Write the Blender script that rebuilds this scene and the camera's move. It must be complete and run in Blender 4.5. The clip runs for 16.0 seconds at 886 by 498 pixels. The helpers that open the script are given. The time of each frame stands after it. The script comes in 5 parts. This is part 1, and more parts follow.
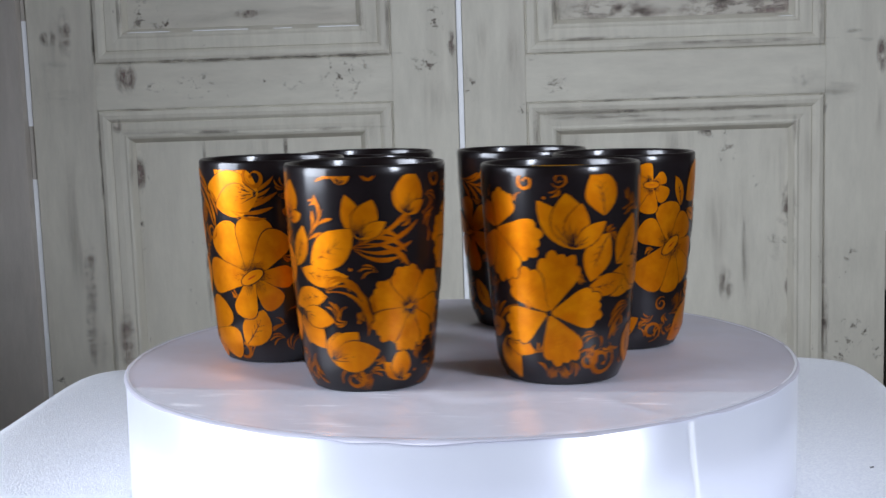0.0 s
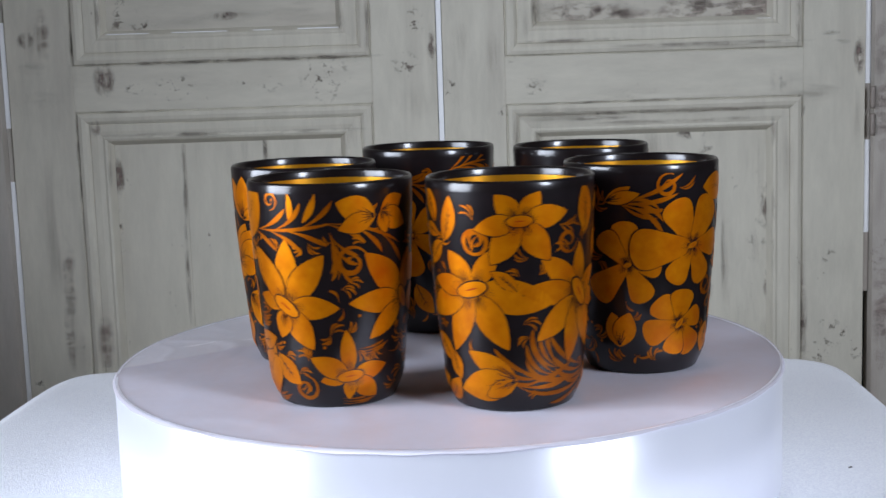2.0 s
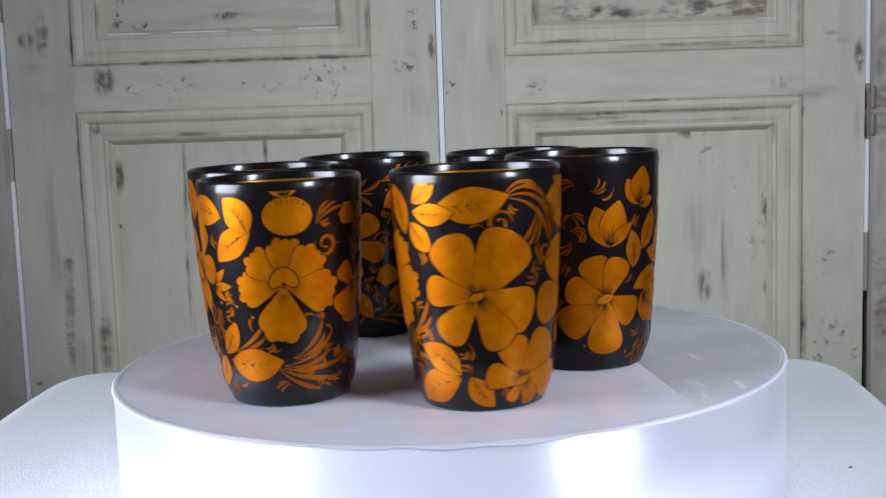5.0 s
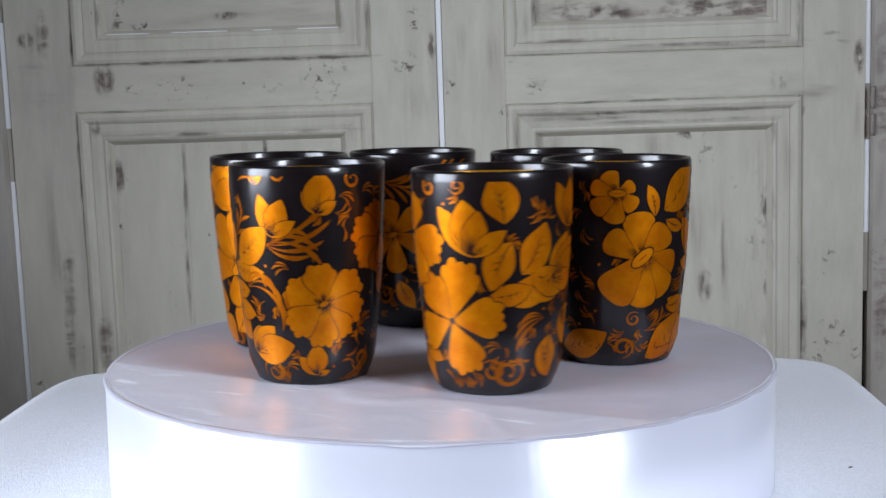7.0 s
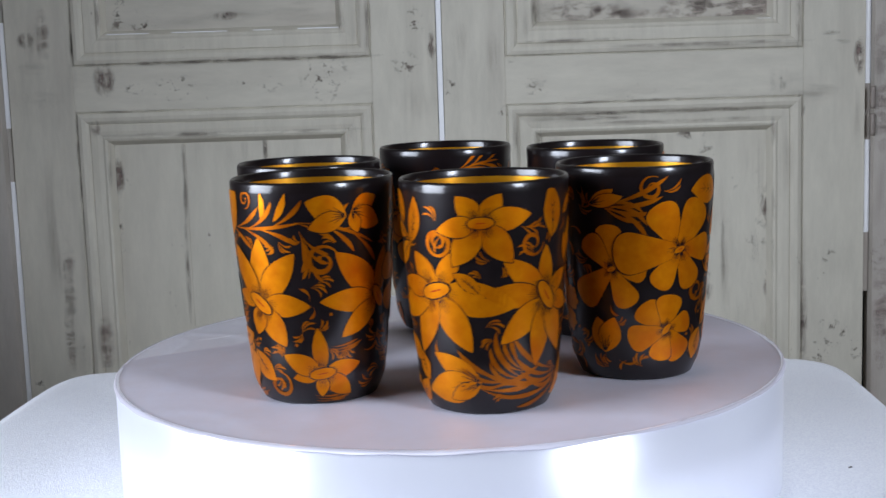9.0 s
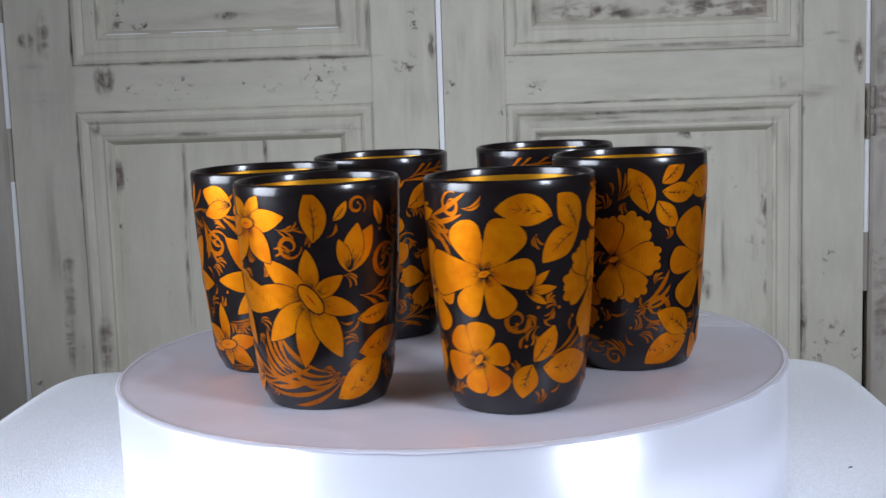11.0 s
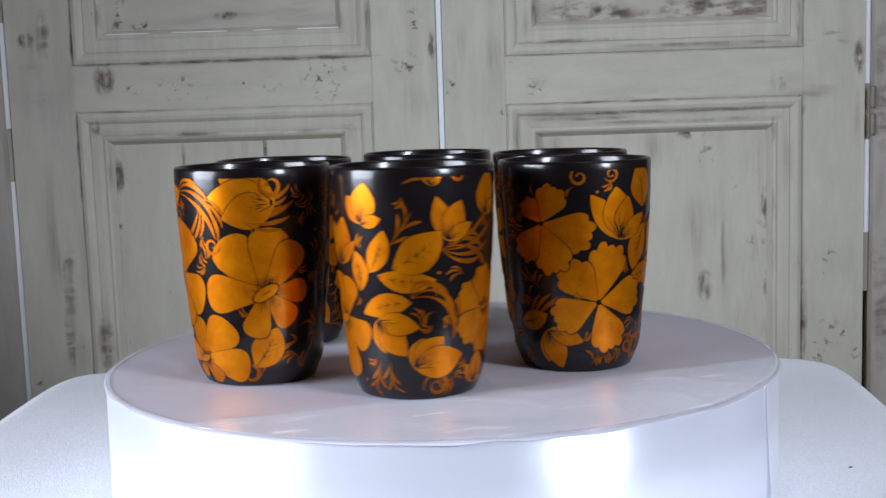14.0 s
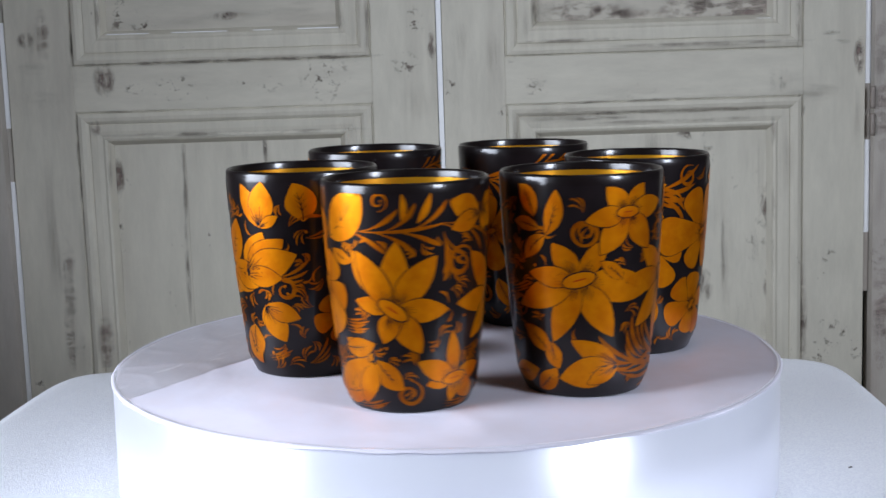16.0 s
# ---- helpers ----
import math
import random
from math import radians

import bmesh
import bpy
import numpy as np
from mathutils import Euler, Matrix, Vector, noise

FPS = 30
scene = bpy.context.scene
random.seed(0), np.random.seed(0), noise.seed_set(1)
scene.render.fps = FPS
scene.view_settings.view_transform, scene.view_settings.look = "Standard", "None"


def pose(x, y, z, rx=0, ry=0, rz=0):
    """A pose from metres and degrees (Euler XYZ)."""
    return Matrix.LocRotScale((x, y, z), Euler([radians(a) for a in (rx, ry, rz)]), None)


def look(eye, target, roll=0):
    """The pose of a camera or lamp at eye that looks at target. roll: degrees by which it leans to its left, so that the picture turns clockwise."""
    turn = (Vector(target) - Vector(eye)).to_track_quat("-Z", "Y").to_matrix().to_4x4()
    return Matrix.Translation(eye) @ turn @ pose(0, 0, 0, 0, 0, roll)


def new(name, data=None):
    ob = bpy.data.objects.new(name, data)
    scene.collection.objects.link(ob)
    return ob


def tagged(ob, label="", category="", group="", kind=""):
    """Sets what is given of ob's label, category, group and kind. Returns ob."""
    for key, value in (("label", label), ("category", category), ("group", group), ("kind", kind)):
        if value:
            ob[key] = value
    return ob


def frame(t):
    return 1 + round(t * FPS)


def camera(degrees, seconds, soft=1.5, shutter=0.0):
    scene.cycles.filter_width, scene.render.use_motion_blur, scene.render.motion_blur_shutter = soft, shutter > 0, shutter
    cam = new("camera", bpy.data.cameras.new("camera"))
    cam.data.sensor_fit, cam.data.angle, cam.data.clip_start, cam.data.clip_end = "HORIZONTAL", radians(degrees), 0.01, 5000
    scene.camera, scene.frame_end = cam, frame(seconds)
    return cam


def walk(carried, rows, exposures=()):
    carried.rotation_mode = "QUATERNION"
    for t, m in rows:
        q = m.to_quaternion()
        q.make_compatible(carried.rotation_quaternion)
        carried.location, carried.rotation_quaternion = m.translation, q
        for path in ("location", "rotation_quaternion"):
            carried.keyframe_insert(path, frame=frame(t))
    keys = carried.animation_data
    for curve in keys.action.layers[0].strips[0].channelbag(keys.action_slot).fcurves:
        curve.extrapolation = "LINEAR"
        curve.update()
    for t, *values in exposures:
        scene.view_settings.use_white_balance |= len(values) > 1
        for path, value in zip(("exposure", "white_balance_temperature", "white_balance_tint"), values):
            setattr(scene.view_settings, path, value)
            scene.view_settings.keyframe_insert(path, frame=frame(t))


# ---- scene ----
# A turntable with six lacquered tumblers on a cloth-covered stand, before a screen of old doors.
DECK = 0.83          # height of the turntable's top
TOP = 0.755          # height of the cloth
WALL = 0.75          # plane of the doors

# ---- camera ----
cam = camera(38.12, 16.0, soft=1.5, shutter=0.4)


def cam_pose(pan=0.0, tip=0.0):
    return (Matrix.Translation((0, -0.694, DECK + 0.1505)) @ pose(0, 0, 0, 0, 0, -0.03 + pan)
            @ pose(0, 0, 0, 90 - 7.66 + tip) @ pose(0, 0, 0, 0, 0, -1.84))


walk(cam, [(0.0, cam_pose(0.90, -0.06)), (0.3, cam_pose(0.86, -0.05)), (0.5, cam_pose(0.77, -0.04)), (0.75, cam_pose(0.50, 0.04)),
           (1.0, cam_pose(0.22, 0.11)), (1.25, cam_pose(0.03, 0.05)), (1.5, cam_pose(-0.02, 0.02)), (2.0, cam_pose(0, 0)),
           (16.0, cam_pose(0, 0))])

# ---- light ----
world = bpy.data.worlds.new("world")
scene.world = world
world.use_nodes = True
world.node_tree.nodes["Background"].inputs[0].default_value = (0.75, 0.85, 1.0, 1)
world.node_tree.nodes["Background"].inputs[1].default_value = 0.08


def softbox(name, eye, target, wide, high, watts, colour, spread=180):
    lamp = bpy.data.lights.new(name, "AREA")
    lamp.shape, lamp.size, lamp.size_y, lamp.energy, lamp.color = "RECTANGLE", wide, high, watts, colour
    lamp.spread = radians(spread)
    ob = new(name, lamp)
    ob.matrix_world = look(eye, target)
    return ob


softbox("studio_lamp", (-0.95, -0.42, 1.12), (0.45, -0.15, 0.84), 0.62, 0.6, 9.95, (0.78, 0.857, 1.0), 106)
softbox("studio_lamp", (0.86, -0.90, 1.35), (0, 0.05, 0.85), 0.25, 0.5, 5.5, (0.78, 0.857, 1.0), 95)
# Added overhead fill, an unseen source that brightens the doors evenly.
softbox("overhead_fill", (0.5, -0.1, 2.45), (0.3, 0.5, 0.85), 0.9, 0.9, 1.7, (0.86, 0.92, 1.0), 120)
scene.view_settings.exposure = 0.0

# ---- materials ----


def node_mat(name):
    m = bpy.data.materials.new(name)
    m.use_nodes = True
    t = m.node_tree
    return m, t, t.nodes["Principled BSDF"]


def add(t, kind, **inputs):
    n = t.nodes.new(kind)
    for k, v in inputs.items():
        n.inputs[k.replace("_", " ")].default_value = v
    return n


def noise_tex(t, scale, detail=4.0, rough=0.55, stretch=(1, 1, 1), coord="Object", dist=0.0):
    co, mp = add(t, "ShaderNodeTexCoord"), add(t, "ShaderNodeMapping")
    mp.inputs["Scale"].default_value = stretch
    t.links.new(co.outputs[coord], mp.inputs["Vector"])
    n = add(t, "ShaderNodeTexNoise", Scale=scale, Detail=detail, Roughness=rough, Distortion=dist)
    t.links.new(mp.outputs["Vector"], n.inputs["Vector"])
    return n.outputs["Fac"]


def ramp(t, fac, stops):
    r = add(t, "ShaderNodeValToRGB")
    e = r.color_ramp.elements
    while len(e) < len(stops):
        e.new(0.5)
    for k, (x, c) in enumerate(stops):
        e[k].position, e[k].color = x, (*c, 1) if len(c) == 3 else c
    t.links.new(fac, r.inputs["Fac"])
    return r.outputs["Color"]


def grey(v):
    return (v, v, v)


def mix(t, fac, a, b, mode="MIX"):
    n = add(t, "ShaderNodeMix")
    n.data_type, n.blend_type = "RGBA", mode
    for sock, val in ((n.inputs[0], fac), (n.inputs[6], a), (n.inputs[7], b)):
        if isinstance(val, (int, float)):
            sock.default_value = val
        elif isinstance(val, tuple):
            sock.default_value = (*val, 1)
        else:
            t.links.new(val, sock)
    return n.outputs[2]


def bump(t, bsdf, fac, strength, distance):
    b = add(t, "ShaderNodeBump", Strength=strength, Distance=distance)
    t.links.new(fac, b.inputs["Height"])
    t.links.new(b.outputs["Normal"], bsdf.inputs["Normal"])
    return b


def old_paint(name, wear, base=(0.535, 0.500, 0.415), grime=(0.17, 0.125, 0.105), across=False):
    """Grey-green chalky paint, rubbed through to brown wood in streaks along the grain, upright or across."""
    m, t, b = node_mat(name)

    def lie(x, z):
        return (z, 1, x) if across else (x, 1, z)

    big = noise_tex(t, 3.0, 3, 0.6, lie(1, 0.6))
    fine = noise_tex(t, 60, 5, 0.7, lie(1, 0.25))
    tone = mix(t, ramp(t, big, [(0.3, grey(0)), (0.7, grey(1))]), base, tuple(c * 0.84 for c in base))
    tone = mix(t, ramp(t, fine, [(0.35, grey(0)), (0.75, grey(0.5))]), tone, tuple(min(1, c * 1.25) for c in base))
    streak = noise_tex(t, 10, 4, 0.6, lie(3.0, 0.1), dist=0.1)
    where = noise_tex(t, 4.2, 3, 0.6, lie(1, 0.5))
    gate = mix(t, 1.0, ramp(t, streak, [(0.50 - wear, grey(0)), (0.80 - wear, grey(0.45))]), ramp(t, where, [(0.45, grey(0)), (0.65, grey(1))]), "MULTIPLY")
    spots = ramp(t, noise_tex(t, 90, 3, 0.6, (1, 1, 0.8)), [(0.69, grey(0)), (0.73, grey(0.7))])
    gate2 = mix(t, 1.0, spots, ramp(t, noise_tex(t, 7, 2, 0.5), [(0.52, grey(0)), (0.6, grey(1))]), "MULTIPLY")
    col = mix(t, gate, tone, grime)
    col = mix(t, gate2, col, tuple(c * 0.7 for c in grime))
    t.links.new(col, b.inputs["Base Color"])
    b.inputs["Roughness"].default_value = 0.62
    bump(t, b, mix(t, 0.5, fine, streak), 0.5, 0.002)
    return m


PAINT = old_paint("worn_paint", 0.0)
PAINT_RAIL = old_paint("worn_paint_rail", 0.02, across=True)
PAINT_TOP = old_paint("worn_paint_upper_panel", 0.09, (0.50, 0.465, 0.388), (0.17, 0.105, 0.09), True)
PAINT_EDGE = old_paint("worn_paint_moulding", 0.02, (0.525, 0.490, 0.405))
# Darker base carries the shade on the outer doors, along with brown stains.
PAINT_DARK = old_paint("worn_paint_shaded_stained", 0.05, (0.43, 0.39, 0.34), (0.13, 0.065, 0.055))


def plain(name, colour, rough, scale=30, vary=0.15, metal=0.0, relief=0.2, dist=0.001):
    m, t, b = node_mat(name)
    n = noise_tex(t, scale, 5, 0.6)
    n2 = noise_tex(t, scale * 0.12, 3, 0.6)
    c = mix(t, n, tuple(x * (1 - vary) for x in colour), tuple(min(1, x * (1 + vary)) for x in colour))
    c = mix(t, n2, c, tuple(x * (1 - 0.6 * vary) for x in colour))
    t.links.new(c, b.inputs["Base Color"])
    b.inputs["Roughness"].default_value, b.inputs["Metallic"].default_value = rough, metal
    bump(t, b, n, relief, dist)
    return m


WHITE_STRIP = plain("white_strip", (0.86, 0.86, 0.87), 0.5)


def rubbed(name, scale, stretch, low, high, most, tone=(0.13, 0.1, 0.085), tone2=(0.27, 0.215, 0.185), soft=0.45):
    """Old dirt, bare wood and dark lines in a patch that frays out towards its border."""
    m, t, b = node_mat(name)
    n = noise_tex(t, scale, 4, 0.62, stretch, dist=0.15)
    t.links.new(mix(t, noise_tex(t, scale * 0.6, 3, 0.6), tone, tone2), b.inputs["Base Color"])
    co, mp = add(t, "ShaderNodeTexCoord"), add(t, "ShaderNodeMapping")
    mp.inputs["Location"].default_value, mp.inputs["Scale"].default_value = (-1, 0, -1), (2, 0, 2)
    t.links.new(co.outputs["Generated"], mp.inputs["Vector"])
    g = add(t, "ShaderNodeTexGradient")
    g.gradient_type = "SPHERICAL"
    t.links.new(mp.outputs["Vector"], g.inputs["Vector"])
    fade = ramp(t, g.outputs["Fac"], [(0.0, grey(0)), (soft, grey(1))])
    t.links.new(mix(t, 1.0, ramp(t, n, [(low, grey(0)), (high, grey(most))]), fade, "MULTIPLY"), b.inputs["Alpha"])
    b.inputs["Roughness"].default_value = 0.8
    return m


SPECKS = rubbed("brown_specks", 125, (0.8, 1, 0.9), 0.54, 0.65, 0.85, (0.095, 0.07, 0.058), (0.2, 0.155, 0.13), 0.8)
BLOT = rubbed("brown_blot", 110, (1, 1, 0.45), 0.40, 0.60, 0.9, (0.12, 0.08, 0.07), (0.25, 0.19, 0.165), 0.7)
SMEAR_ACROSS = rubbed("grey_smear_across", 36, (0.3, 1, 1.8), 0.42, 0.85, 0.42, soft=0.9)
SMEAR_UP = rubbed("grey_smear_upright", 40, (1.8, 1, 0.16), 0.42, 0.85, 0.42, soft=0.9)
# Thin broken dark lines, mostly along moulding edges and board seams.
HAIR_ACROSS = rubbed("dark_line_across", 70, (0.5, 1, 1.6), 0.40, 0.64, 0.62, (0.12, 0.1, 0.083), (0.22, 0.18, 0.155), 0.8)
HAIR_UP = rubbed("dark_line_upright", 70, (1.6, 1, 0.4), 0.40, 0.64, 0.62, (0.12, 0.1, 0.083), (0.22, 0.18, 0.155), 0.8)
RUB = rubbed("scraped_wood", 60, (0.6, 1, 1.3), 0.42, 0.64, 0.6, (0.2, 0.135, 0.12), (0.34, 0.26, 0.23), 0.6)
HINGE = plain("painted_iron", (0.26, 0.22, 0.19), 0.6, metal=0.2)
PLASTER = plain("plaster", (0.16, 0.16, 0.165), 0.9)
FLOORING = plain("floor_boards", (0.25, 0.2, 0.16), 0.6)


def satin_cloth():
    m, t, b = node_mat("white_satin")
    n = noise_tex(t, 900, 2, 0.6)
    w = noise_tex(t, 14, 4, 0.6)
    t.links.new(mix(t, ramp(t, n, [(0.36, grey(0)), (0.62, grey(1))]), (0.76, 0.77, 0.85), (0.92, 0.93, 0.97)), b.inputs["Base Color"])
    t.links.new(ramp(t, n, [(0.35, grey(0.3)), (0.65, grey(0.7))]), b.inputs["Roughness"])
    b.inputs["Sheen Weight"].default_value = 0.3
    s = add(t, "ShaderNodeBump", Strength=0.55, Distance=0.0015)
    t.links.new(n, s.inputs["Height"])
    s2 = bump(t, b, w, 0.3, 0.006)
    t.links.new(s.outputs["Normal"], s2.inputs["Normal"])
    return m


def stretched(t, b, amount):
    """A film drawn in one direction: its sheen spreads along the table's x axis."""
    way, turned = add(t, "ShaderNodeCombineXYZ", X=1.0), add(t, "ShaderNodeVectorTransform")
    turned.vector_type, turned.convert_from, turned.convert_to = "VECTOR", "OBJECT", "WORLD"
    t.links.new(way.outputs["Vector"], turned.inputs["Vector"])
    t.links.new(turned.outputs["Vector"], b.inputs["Tangent"])
    b.inputs["Anisotropic"].default_value = amount


def foil_cover():
    """Pearly film over the turntable's top, creased and a little soiled."""
    m, t, b = node_mat("pearly_film")
    big = noise_tex(t, 9, 4, 0.55, (1, 1, 1), dist=0.6)
    fine = noise_tex(t, 120, 3, 0.6)
    stain = noise_tex(t, 16, 5, 0.65)
    c = mix(t, ramp(t, stain, [(0.4, grey(0)), (0.7, grey(0.6))]), (0.585, 0.57, 0.645), (0.53, 0.485, 0.515))
    t.links.new(c, b.inputs["Base Color"])
    t.links.new(ramp(t, big, [(0.35, grey(0.54)), (0.65, grey(0.68))]), b.inputs["Roughness"])
    b.inputs["Metallic"].default_value = 0.36
    stretched(t, b, 0.8)
    s = add(t, "ShaderNodeBump", Strength=0.15, Distance=0.0006)
    t.links.new(fine, s.inputs["Height"])
    s2 = bump(t, b, big, 0.24, 0.004)
    t.links.new(s.outputs["Normal"], s2.inputs["Normal"])
    return m


def gloss_strip():
    m, t, b = node_mat("glossy_film_strip")
    big = noise_tex(t, 30, 4, 0.6, (1, 1, 1), dist=0.8)
    frost = noise_tex(t, 420, 3, 0.7)
    scuff = ramp(t, noise_tex(t, 26, 5, 0.7, (0.45, 2.6, 1), dist=0.5), [(0.58, grey(0)), (0.66, grey(0.85))])
    t.links.new(mix(t, scuff, mix(t, frost, (0.48, 0.475, 0.52), (0.57, 0.56, 0.61)), (0.84, 0.84, 0.88)), b.inputs["Base Color"])
    t.links.new(ramp(t, big, [(0.35, grey(0.34)), (0.7, grey(0.52))]), b.inputs["Roughness"])
    b.inputs["Coat Weight"].default_value, b.inputs["Coat Roughness"].default_value = 0.16, 0.4
    s = add(t, "ShaderNodeBump", Strength=0.12, Distance=0.0005)
    t.links.new(frost, s.inputs["Height"])
    s2 = bump(t, b, big, 0.2, 0.002)
    t.links.new(s.outputs["Normal"], s2.inputs["Normal"])
    return m


def satin_band():
    m, t, b = node_mat("white_satin_band")
    n = noise_tex(t, 40, 3, 0.5, (1, 1, 0.05))
    t.links.new(mix(t, n, (0.84, 0.85, 0.94), (0.88, 0.89, 0.96)), b.inputs["Base Color"])
    b.inputs["Roughness"].default_value, b.inputs["Metallic"].default_value = 0.34, 0.5
    b.inputs["Anisotropic"].default_value, b.inputs["Anisotropic Rotation"].default_value = 0.85, 0.25
    tan = add(t, "ShaderNodeTangent")
    tan.direction_type, tan.axis = "RADIAL", "Z"
    t.links.new(tan.outputs["Tangent"], b.inputs["Tangent"])
    bump(t, b, n, 0.08, 0.001)
    return m


def lacquer(name, dark, light, scale, metal=0.0, red=None, rough=0.35, spec=0.2, coat=0.6, gloss=0.17, film=(1.0, 0.86, 0.55)):
    """Paint under clear varnish."""
    m, t, b = node_mat(name)
    n = noise_tex(t, scale, 4, 0.6)
    info = add(t, "ShaderNodeObjectInfo")
    geo = add(t, "ShaderNodeNewGeometry")
    c = mix(t, ramp(t, n, [(0.3, grey(0)), (0.7, grey(1))]), dark, light)
    isl = mix(t, geo.outputs["Random Per Island"], (0.80, 0.74, 0.66), (1.0, 1.0, 1.0))
    c = mix(t, 1.0, c, isl, "MULTIPLY")
    if red:
        c = mix(t, ramp(t, noise_tex(t, 45, 2, 0.5), [(0.60, grey(0)), (0.74, grey(0.6))]), c, red)
        c = mix(t, 0.25, c, mix(t, info.outputs["Random"], dark, light))
    t.links.new(c, b.inputs["Base Color"])
    b.inputs["Roughness"].default_value, b.inputs["Metallic"].default_value = rough, metal
    b.inputs["Coat Weight"].default_value, b.inputs["Coat Roughness"].default_value = coat, gloss
    b.inputs["Coat Tint"].default_value = (*film, 1)
    b.inputs["Specular IOR Level"].default_value = spec
    bump(t, b, noise_tex(t, 90, 3, 0.6), 0.06, 0.001)
    return m


BLACK = lacquer("black_lacquer", (0.0035, 0.0024, 0.0026), (0.008, 0.0055, 0.006), 60, spec=0.1, coat=0.68, gloss=0.15, film=(1.0, 0.96, 1.0))
GOLD = lacquer("golden_orange_lacquer", (0.49, 0.124, 0.001), (0.70, 0.236, 0.002), 120, 0.75, (0.42, 0.05, 0.001), 0.38, 0.1, 0.12)
SCROLL = lacquer("ochre_lacquer", (0.32, 0.075, 0.001), (0.46, 0.14, 0.002), 150, 0.85, None, 0.44, 0.1, 0.2)
RED = lacquer("red_lacquer", (0.30, 0.03, 0.004), (0.42, 0.06, 0.006), 200, 0.5)
LINING = lacquer("gold_lining_lacquer", (0.45, 0.225, 0.012), (0.66, 0.37, 0.025), 40, 0.7, None, 0.28)

# ---- mesh helpers ----


def mesh_ob(name, bm, material, smooth=False):
    me = bpy.data.meshes.new(name)
    bmesh.ops.recalc_face_normals(bm, faces=bm.faces)
    bm.to_mesh(me)
    bm.free()
    me.materials.append(material)
    for p in me.polygons:
        p.use_smooth = smooth
    return new(name, me)


def part(name, bm, material, parent, label="", smooth=False):
    ob = mesh_ob(name, bm, material, smooth)
    ob.parent = parent
    return tagged(ob, label)


def box(bm, x0, x1, y0, y1, z0, z1, bevel=0.0):
    r = bmesh.ops.create_cube(bm, size=1)
    for v in r["verts"]:
        v.co = Vector((x0 + (v.co.x + 0.5) * (x1 - x0), y0 + (v.co.y + 0.5) * (y1 - y0), z0 + (v.co.z + 0.5) * (z1 - z0)))
    if bevel:
        es = list({e for v in r["verts"] for e in v.link_edges})
        bmesh.ops.bevel(bm, geom=es, offset=bevel, segments=2, affect="EDGES")
    return bm


def lathe(bm, rows, n=96, closed=False):
    """Turn a profile of (radius, z) round the upright axis."""
    rings = []
    for r, z in rows:
        if r < 1e-6:
            rings.append([bm.verts.new((0, 0, z))])
        else:
            rings.append([bm.verts.new((r * math.cos(2 * math.pi * k / n), r * math.sin(2 * math.pi * k / n), z)) for k in range(n)])
    pairs = list(zip(rings, rings[1:]))
    if closed:
        pairs.append((rings[-1], rings[0]))
    for a, b in pairs:
        for k in range(n):
            k2 = (k + 1) % n
            if len(a) == 1 and len(b) > 1:
                bm.faces.new((a[0], b[k], b[k2]))
            elif len(b) == 1 and len(a) > 1:
                bm.faces.new((a[k], a[k2], b[0]))
            elif len(a) > 1:
                bm.faces.new((a[k], a[k2], b[k2], b[k]))
    return bm


# ---- the room ----


def room():
    for name, b in (("floor", (-2.3, 2.3, -2.6, 1.7, -0.1, 0)), ("ceiling", (-2.3, 2.3, -2.6, 1.7, 2.6, 2.7)),
                    ("wall_north", (-2.3, 2.3, 1.7, 1.8, 0, 2.6)), ("wall_south", (-2.3, 2.3, -2.7, -2.6, 0, 2.6)),
                    ("wall_west", (-2.4, -2.3, -2.6, 1.7, 0, 2.6)), ("wall_east", (2.3, 2.4, -2.6, 1.7, 0, 2.6))):
        ob = mesh_ob(name, box(bmesh.new(), *b), FLOORING if name == "floor" else PLASTER)
        tagged(ob, "plain %s of the room around the stand" % name.split("_")[0], name.split("_")[0], kind="structure")


room()


def strip(bm, x0, x1, z0, z1, profile):
    """A mitred moulding round a panel: profile rows of (inset, y)."""
    loops = []
    for d, y in profile:
        loops.append([bm.verts.new(c) for c in ((x0 + d, y, z0 + d), (x1 - d, y, z0 + d), (x1 - d, y, z1 - d), (x0 + d, y, z1 - d))])
    return loops


def moulding_side(x0, x1, z0, z1, profile, side):
    bm = bmesh.new()
    loops = strip(bm, x0, x1, z0, z1, profile)
    for a, b in zip(loops, loops[1:]):
        bm.faces.new((a[side], a[(side + 1) % 4], b[(side + 1) % 4], b[side]))
    used = {v for f in bm.faces for v in f.verts}
    bmesh.ops.delete(bm, geom=[v for v in bm.verts if v not in used], context="VERTS")
    return bm


MOULD = [(-0.0036, 0.0002), (-0.0026, 0.0012), (-0.0018, 0.0004), (-0.001, -0.0014), (0.003, -0.0026), (0.007, -0.0016), (0.010, 0.0006), (0.0108, 0.0016), (0.0118, 0.0006),
         (0.019, 0.001), (0.0245, 0.0022), (0.027, 0.0014), (0.0295, 0.0026), (0.035, 0.0124)]


